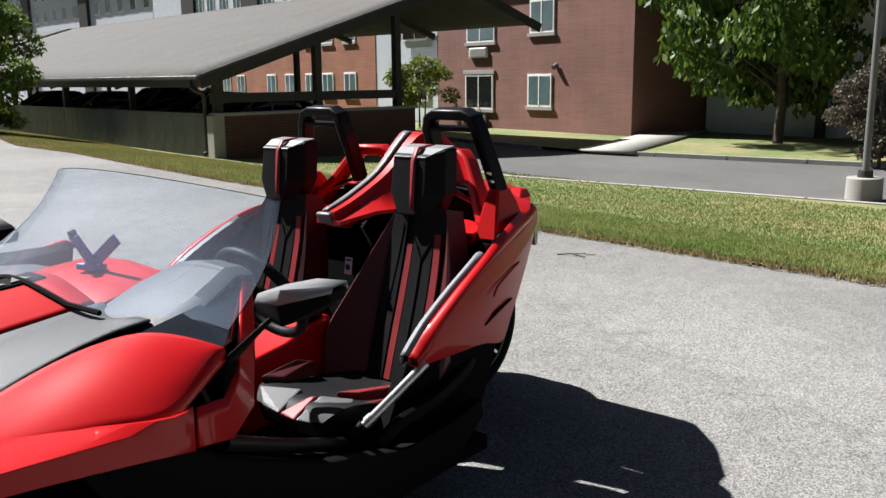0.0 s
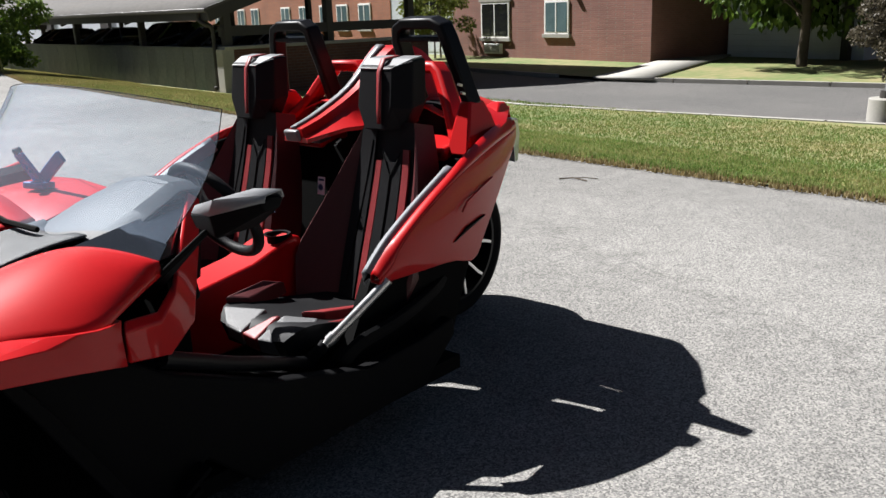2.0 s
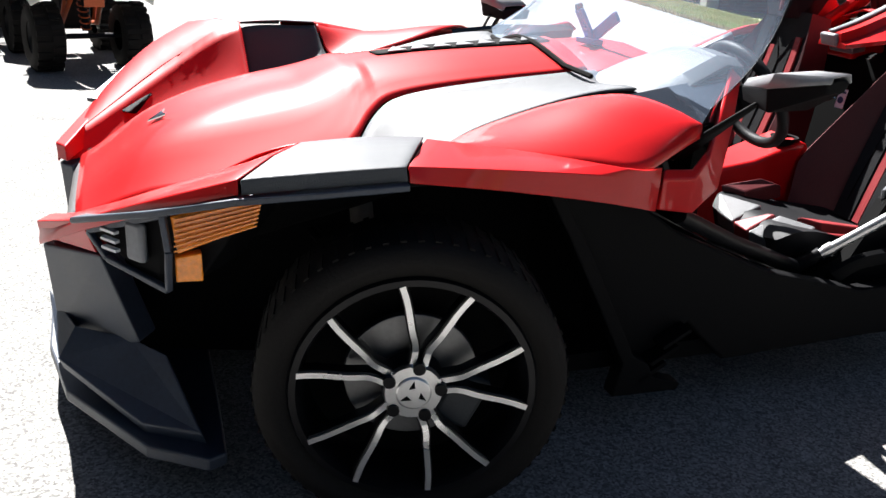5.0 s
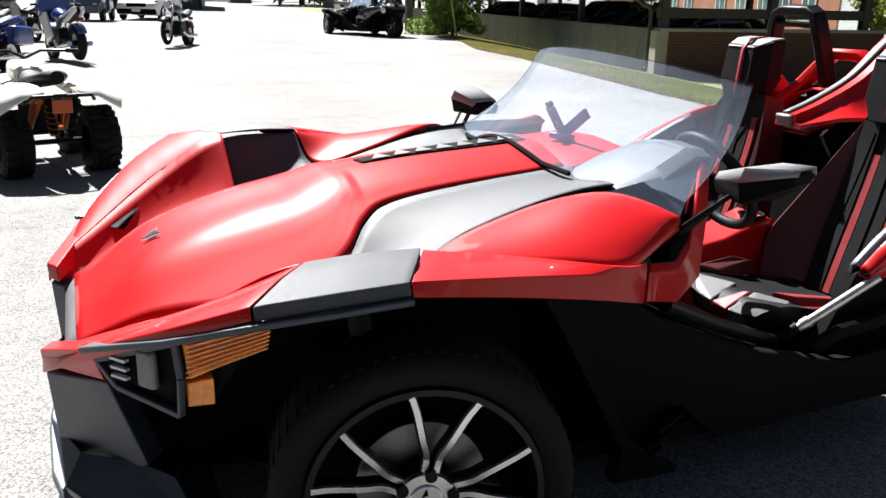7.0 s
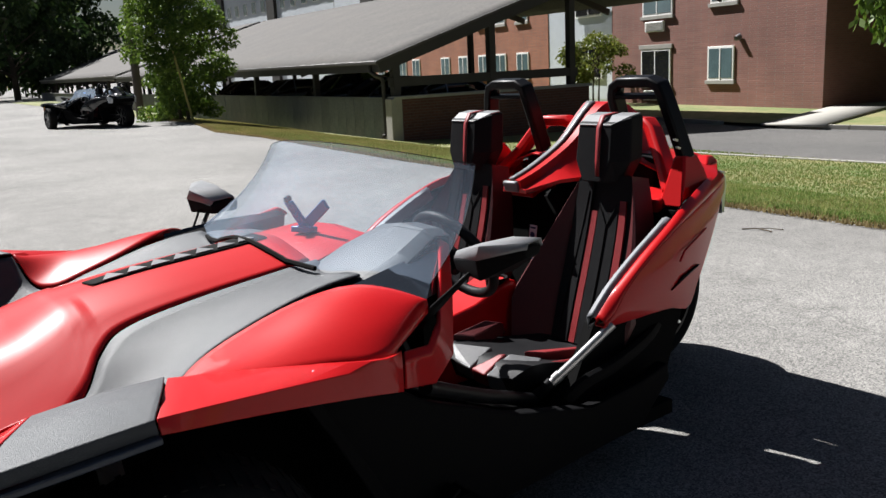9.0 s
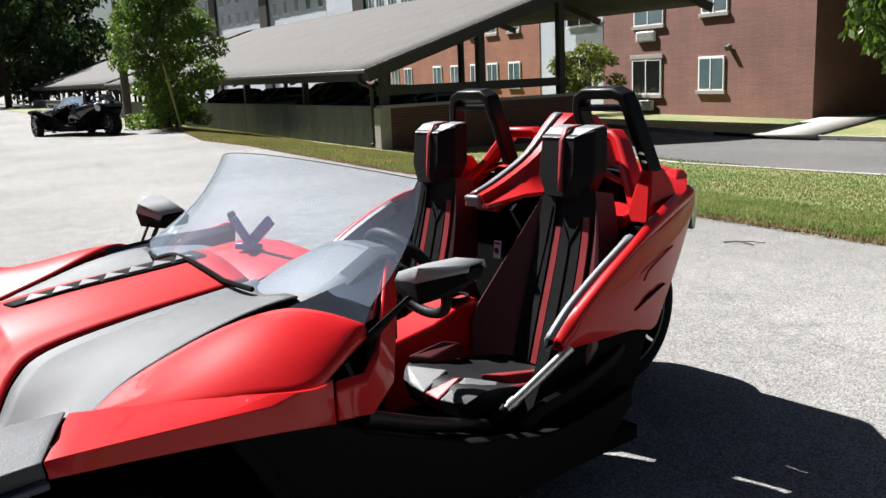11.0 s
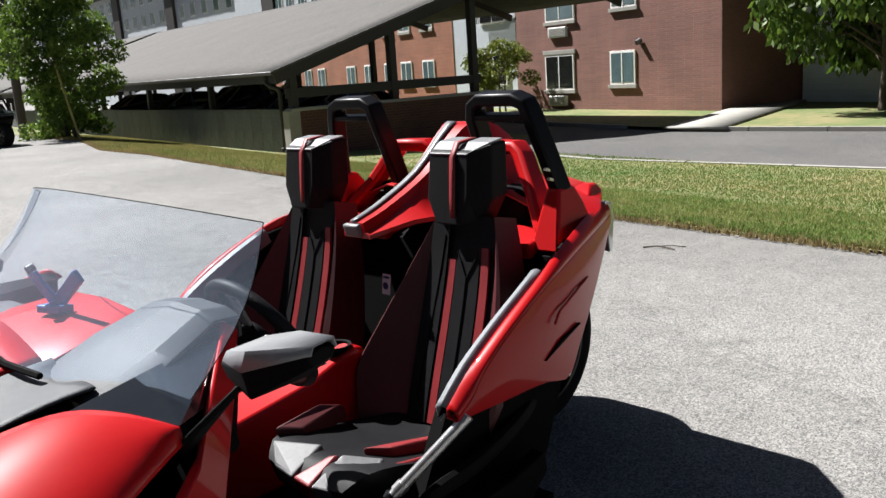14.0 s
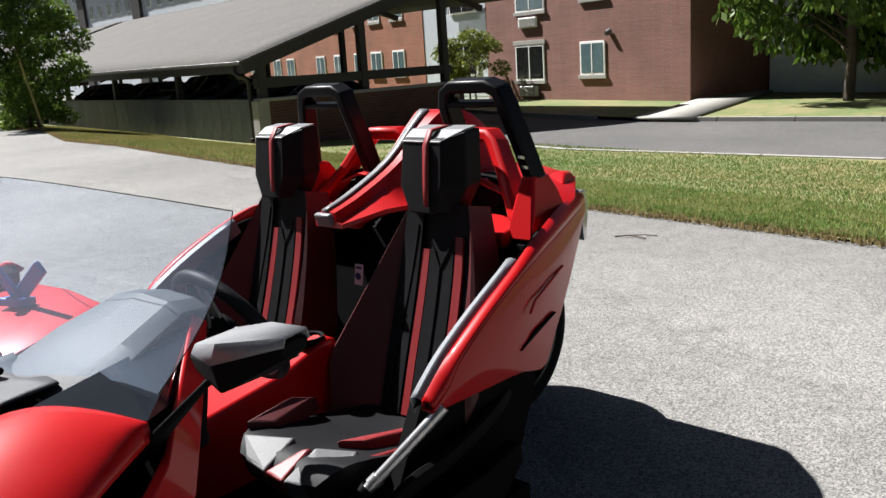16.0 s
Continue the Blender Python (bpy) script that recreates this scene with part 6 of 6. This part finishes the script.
def quad(m, label):
    """A small four-wheeled quad bike, nose towards -x."""
    q = thing("quad_bike", label, "quad bike", m)
    for x in (-.42, .42):
        for s in (-1, 1):
            w = new("wheel")
            w.parent = q
            w.matrix_basis = pose(x, s * (.31 if x > 0 else .33), .235, 0, 0, 0 if s < 0 else 180)
            r, h = .235, .115 if x > 0 else .09
            part("tyre", bm_spin([(r * .48, -h * .8), (r * .75, -h), (r * .95, -h * .8), (r, -h * .4), (r, h * .4), (r * .95, h * .8), (r * .75, h), (r * .48, h * .8)], 32), M_TYRE, w, smooth=60)
            for k in range(20):
                a = 2 * math.pi * k / 20
                for j in (-1, 1):
                    part("knob", bm_box((.022, h * .7, .038), (math.cos(a + j * .08) * (r + .004), j * h * .45, math.sin(a + j * .08) * (r + .004)), (0, -math.degrees(a + j * .08), 0)), M_TYRE, w, smooth=0)
            part("rim", bm_spin([(r * .48, -h * .75), (r * .4, -h * .5), (.03, -h * .3), (.001, -h * .3)], 24), M_SATIN, w)
    for s in (-1, 1):
        part("frame_rail", bm_tube([(-.5, s * .1, .32), (-.1, s * .13, .26), (.2, s * .13, .3), (.5, s * .1, .56)], .018, 8), M_ORANGE, q, "orange steel frame tube")
        part("sub_frame", bm_tube([(.15, s * .12, .32), (.3, s * .11, .52), (.55, s * .1, .60)], .016, 8), M_ORANGE, q)
        part("rear_fender", bm_grid([[(.16, s * .14, .60), (.16, s * .26, .61), (.18, s * .40, .54)], [(.36, s * .14, .66), (.38, s * .28, .67), (.38, s * .46, .60)], [(.58, s * .13, .66), (.62, s * .28, .64), (.60, s * .45, .55)], [(.66, s * .12, .62), (.68, s * .26, .58), (.66, s * .42, .48)]]), M_CREAM, q, "cream plastic rear fender", solid=.012, bevel=.004)
        part("front_fender", bm_grid([[(-.68, s * .12, .58), (-.68, s * .28, .56), (-.66, s * .42, .46)], [(-.45, s * .12, .66), (-.45, s * .30, .66), (-.43, s * .45, .58)], [(-.22, s * .12, .64), (-.22, s * .26, .60), (-.22, s * .36, .5)]]), M_CREAM, q, "white plastic front fender", solid=.012, bevel=.004)
        part("handlebar", bm_tube([(-.26, 0, .80), (-.24, s * .12, .86), (-.16, s * .30, .86)], .012, 8), M_SATIN, q)
        part("grip", bm_tube([(-.165, s * .29, .86), (-.13, s * .38, .855)], .018, 8), M_TYRE, q)
        part("a_arm", bm_tube([(-.40, s * .08, .27), (-.42, s * .28, .235)], .012, 6), M_ORANGE, q)
        part("foot_peg", bm_box((.12, .12, .03), (0, s * .24, .24)), M_SATIN, q, bevel=.008)
    part("shock_absorber", bm_tube([(.28, 0, .55), (.38, 0, .27)], .03, 10), M_SATIN, q, "black coil shock")
    for k in range(7):
        f = k / 6
        part("coil", bm_spin([(.034, -.006), (.042, 0), (.034, .006)], 16), M_ORANGE, q).matrix_basis = pose(.28 + .1 * f, 0, .53 - .24 * f, 90, 20, 0)
    part("axle", bm_tube([(.42, -.28, .235), (.42, .28, .235)], .02, 10), M_SATIN, q)
    part("engine", bm_box((.32, .22, .24), (-.05, 0, .36)), M_SATIN, q, bevel=.03)
    part("seat", bm_loft([[(x, math.cos(a) * w, z + math.sin(a) * .05) for a in np.linspace(0, 2 * math.pi, 13)[:-1]] for x, w, z in ((-.2, .08, .68), (0, .13, .64), (.3, .14, .68), (.52, .1, .72), (.6, .05, .72))]), M_VINYL, q, smooth=60)
    part("tank", bm_box((.3, .22, .16), (-.3, 0, .68), (0, 10, 0)), M_CREAM, q, "white tank cover", bevel=.04)
    part("nose", bm_box((.12, .22, .14), (-.62, 0, .58)), M_CREAM, q, bevel=.03)
    part("rear_rack", bm_tube([(.62, -.24, .56), (.70, -.2, .6), (.70, .2, .6), (.62, .24, .56)], .014, 8), M_SATIN, q)
    part("tail_plate", bm_box((.02, .14, .1), (.66, 0, .52)), M_ORANGE, q, bevel=.006)
    return q


quad(pose(-.90, 4.95, 0, 0, 0, -74), "small white quad bike with an orange frame")
quad(pose(-1.78, 6.2, 0, 0, 0, -74), "small quad bike beside its twin on asphalt")
roadster(pose(8.2, 26.6, 0, 0, 0, -76), "glossy black open three-wheeled roadster parked near the fence", M_BLACKPAINT, M_PLASTIC)
motorcycle(pose(1.75, 19.9, 0, 0, 5, 65), "black chrome motorcycle leaning on its stand", M_BLACKPAINT)
motorcycle(pose(-.75, 15.6, 0, 0, -4, -72), "blue sport motorcycle with red and white cowls", M_BLUEPAINT, True, False, M_WHITEPAINT)
motorcycle(pose(-2.0, 12.9, 0, 0, 4, 60), "blue touring motorcycle with hard saddlebags", M_BLUEPAINT, True, True)
motorcycle(pose(-2.3, 17.6, 0, 0, 4, 60), "dark blue touring motorcycle with a chrome headlight", M_BLUEPAINT, False, True)
motorcycle(pose(-1.9, 21.5, 0, 0, 4, 60), "black touring motorcycle with chrome bars", M_BLACKPAINT, True, True)
parked_car(pose(2.75, 39.8, 0, 0, 0, 70) , "white crossover car parked facing the lot", M_WHITEPAINT, 4.5, 1.84, 1.65, 1.0, .8)
cart = thing("golf_cart", "grey golf cart with a cream roof", "golf cart", pose(.3, 37.6, 0, 0, 0, 75))
part("body", bm_loft([[(x, -w, z0), (x, -w, z1), (x, w, z1), (x, w, z0)] for x, w, z0, z1 in ((-1.2, .45, .35, .6), (-.9, .6, .3, .9), (-.5, .6, .3, .95), (-.45, .6, .3, .42), (.2, .6, .3, .42), (.25, .6, .3, .8), (1.1, .55, .35, .8))]), M_SLATE, cart, smooth=30, bevel=.04)
part("roof", bm_box((1.9, 1.2, .08), (0, 0, 1.85)), M_CREAM, cart, "cream roof", bevel=.03)
part("windscreen", bm_box((.02, 1.05, .8), (-.72, 0, 1.38), (0, 12, 0)), M_AUTOGLASS, cart)
part("bench", bm_box((.5, 1.1, .14), (.35, 0, .88)), M_VINYL, cart, bevel=.04)
for s in (-1, 1):
    for x in (-.72, .8):
        part("roof_post", bm_tube([(x, s * .55, .8), (x * .95, s * .55, 1.82)], .02, 8), M_SATIN, cart)
    for x in (-.8, .8):
        car_wheel(cart, (x, s * .52, .25), .25, .18, s)
    part("headlamp", bm_box((.04, .2, .1), (-1.12, s * .32, .66)), M_LENS, cart, bevel=.02)
for y, label, paint, hgt in ((3.0, "slate sedan under the carport roof", M_SLATE, 1.42), (6.0, "slate blue sedan parked behind the fence", M_SLATE, 1.45), (9.4, "black crossover parked under the carport", M_BLACKPAINT, 1.6), (14.5, "dark car in the carport's shade", M_SLATE, 1.45), (20, "black sedan deep in the carport", M_BLACKPAINT, 1.45)):
    parked_car(CARPORT @ pose(3.0, y, -.36, 0, 0, 0), label, paint, 4.5, 1.8, hgt)

# ---------------------------------------------------------------- workshop at the lot's end
shop = thing("metal_workshop", "blue-grey metal workshop with a loading door", "building", pose(2.6, 62, 0, 0, 0, -9))
part("wall", bm_box((10.5, 14, 7), (0, 7, 3.4)), M_METALWALL, shop, smooth=0)
for k in range(35):
    part("wall_rib", bm_box((.06, .05, 6.9), (-5.1 + k * .3, -.02, 3.45)), M_METALWALL, shop, smooth=0)
part("corner_trim", bm_box((.22, .12, 7), (5.2, -.05, 3.45)), M_FASCIA, shop)
door = part("loading_door", bm_box((2.2, .1, 2.4), (-.2, -.05, 1.2)), M_GREY, shop, "closed grey door")
part("door_handle", bm_box((.2, .06, .05), (.6, -.13, 1.1)), M_STEEL, door)
store = thing("showroom_wall", "grey showroom front with maroon posts", "building", pose(-4.4, 10, 0))
part("wall", bm_box((.5, 96, 4.6), (-.25, 4, 2.2)), M_METALWALL, store, smooth=0)
for k in range(16):
    part("post", bm_box((.3, .3, 4.4), (.1, -40 + k * 5.6, 2.1)), M_MAROON, store, "maroon post")
    wn2 = part("shop_window", bm_box((.1, 3.6, 2.4), (.02, -37 + k * 5.6, 1.5)), M_WHITE, store, "white-framed shop window")
    part("pane", bm_box((.06, 3.4, 2.2), (.06, -37 + k * 5.6, 1.5)), M_PANE, wn2)
dump = thing("dumpster", "dark blue steel dumpster with a sloped lid", "dumpster", pose(16.0, 93, -.05))
part("bin", bm_box((2.2, 1.6, 1.4), (0, 0, .75)), M_METALWALL, dump, bevel=.03)
part("lid", bm_box((2.3, 1.7, .08), (0, 0, 1.5), (8, 0, 0)), M_SATIN, dump)
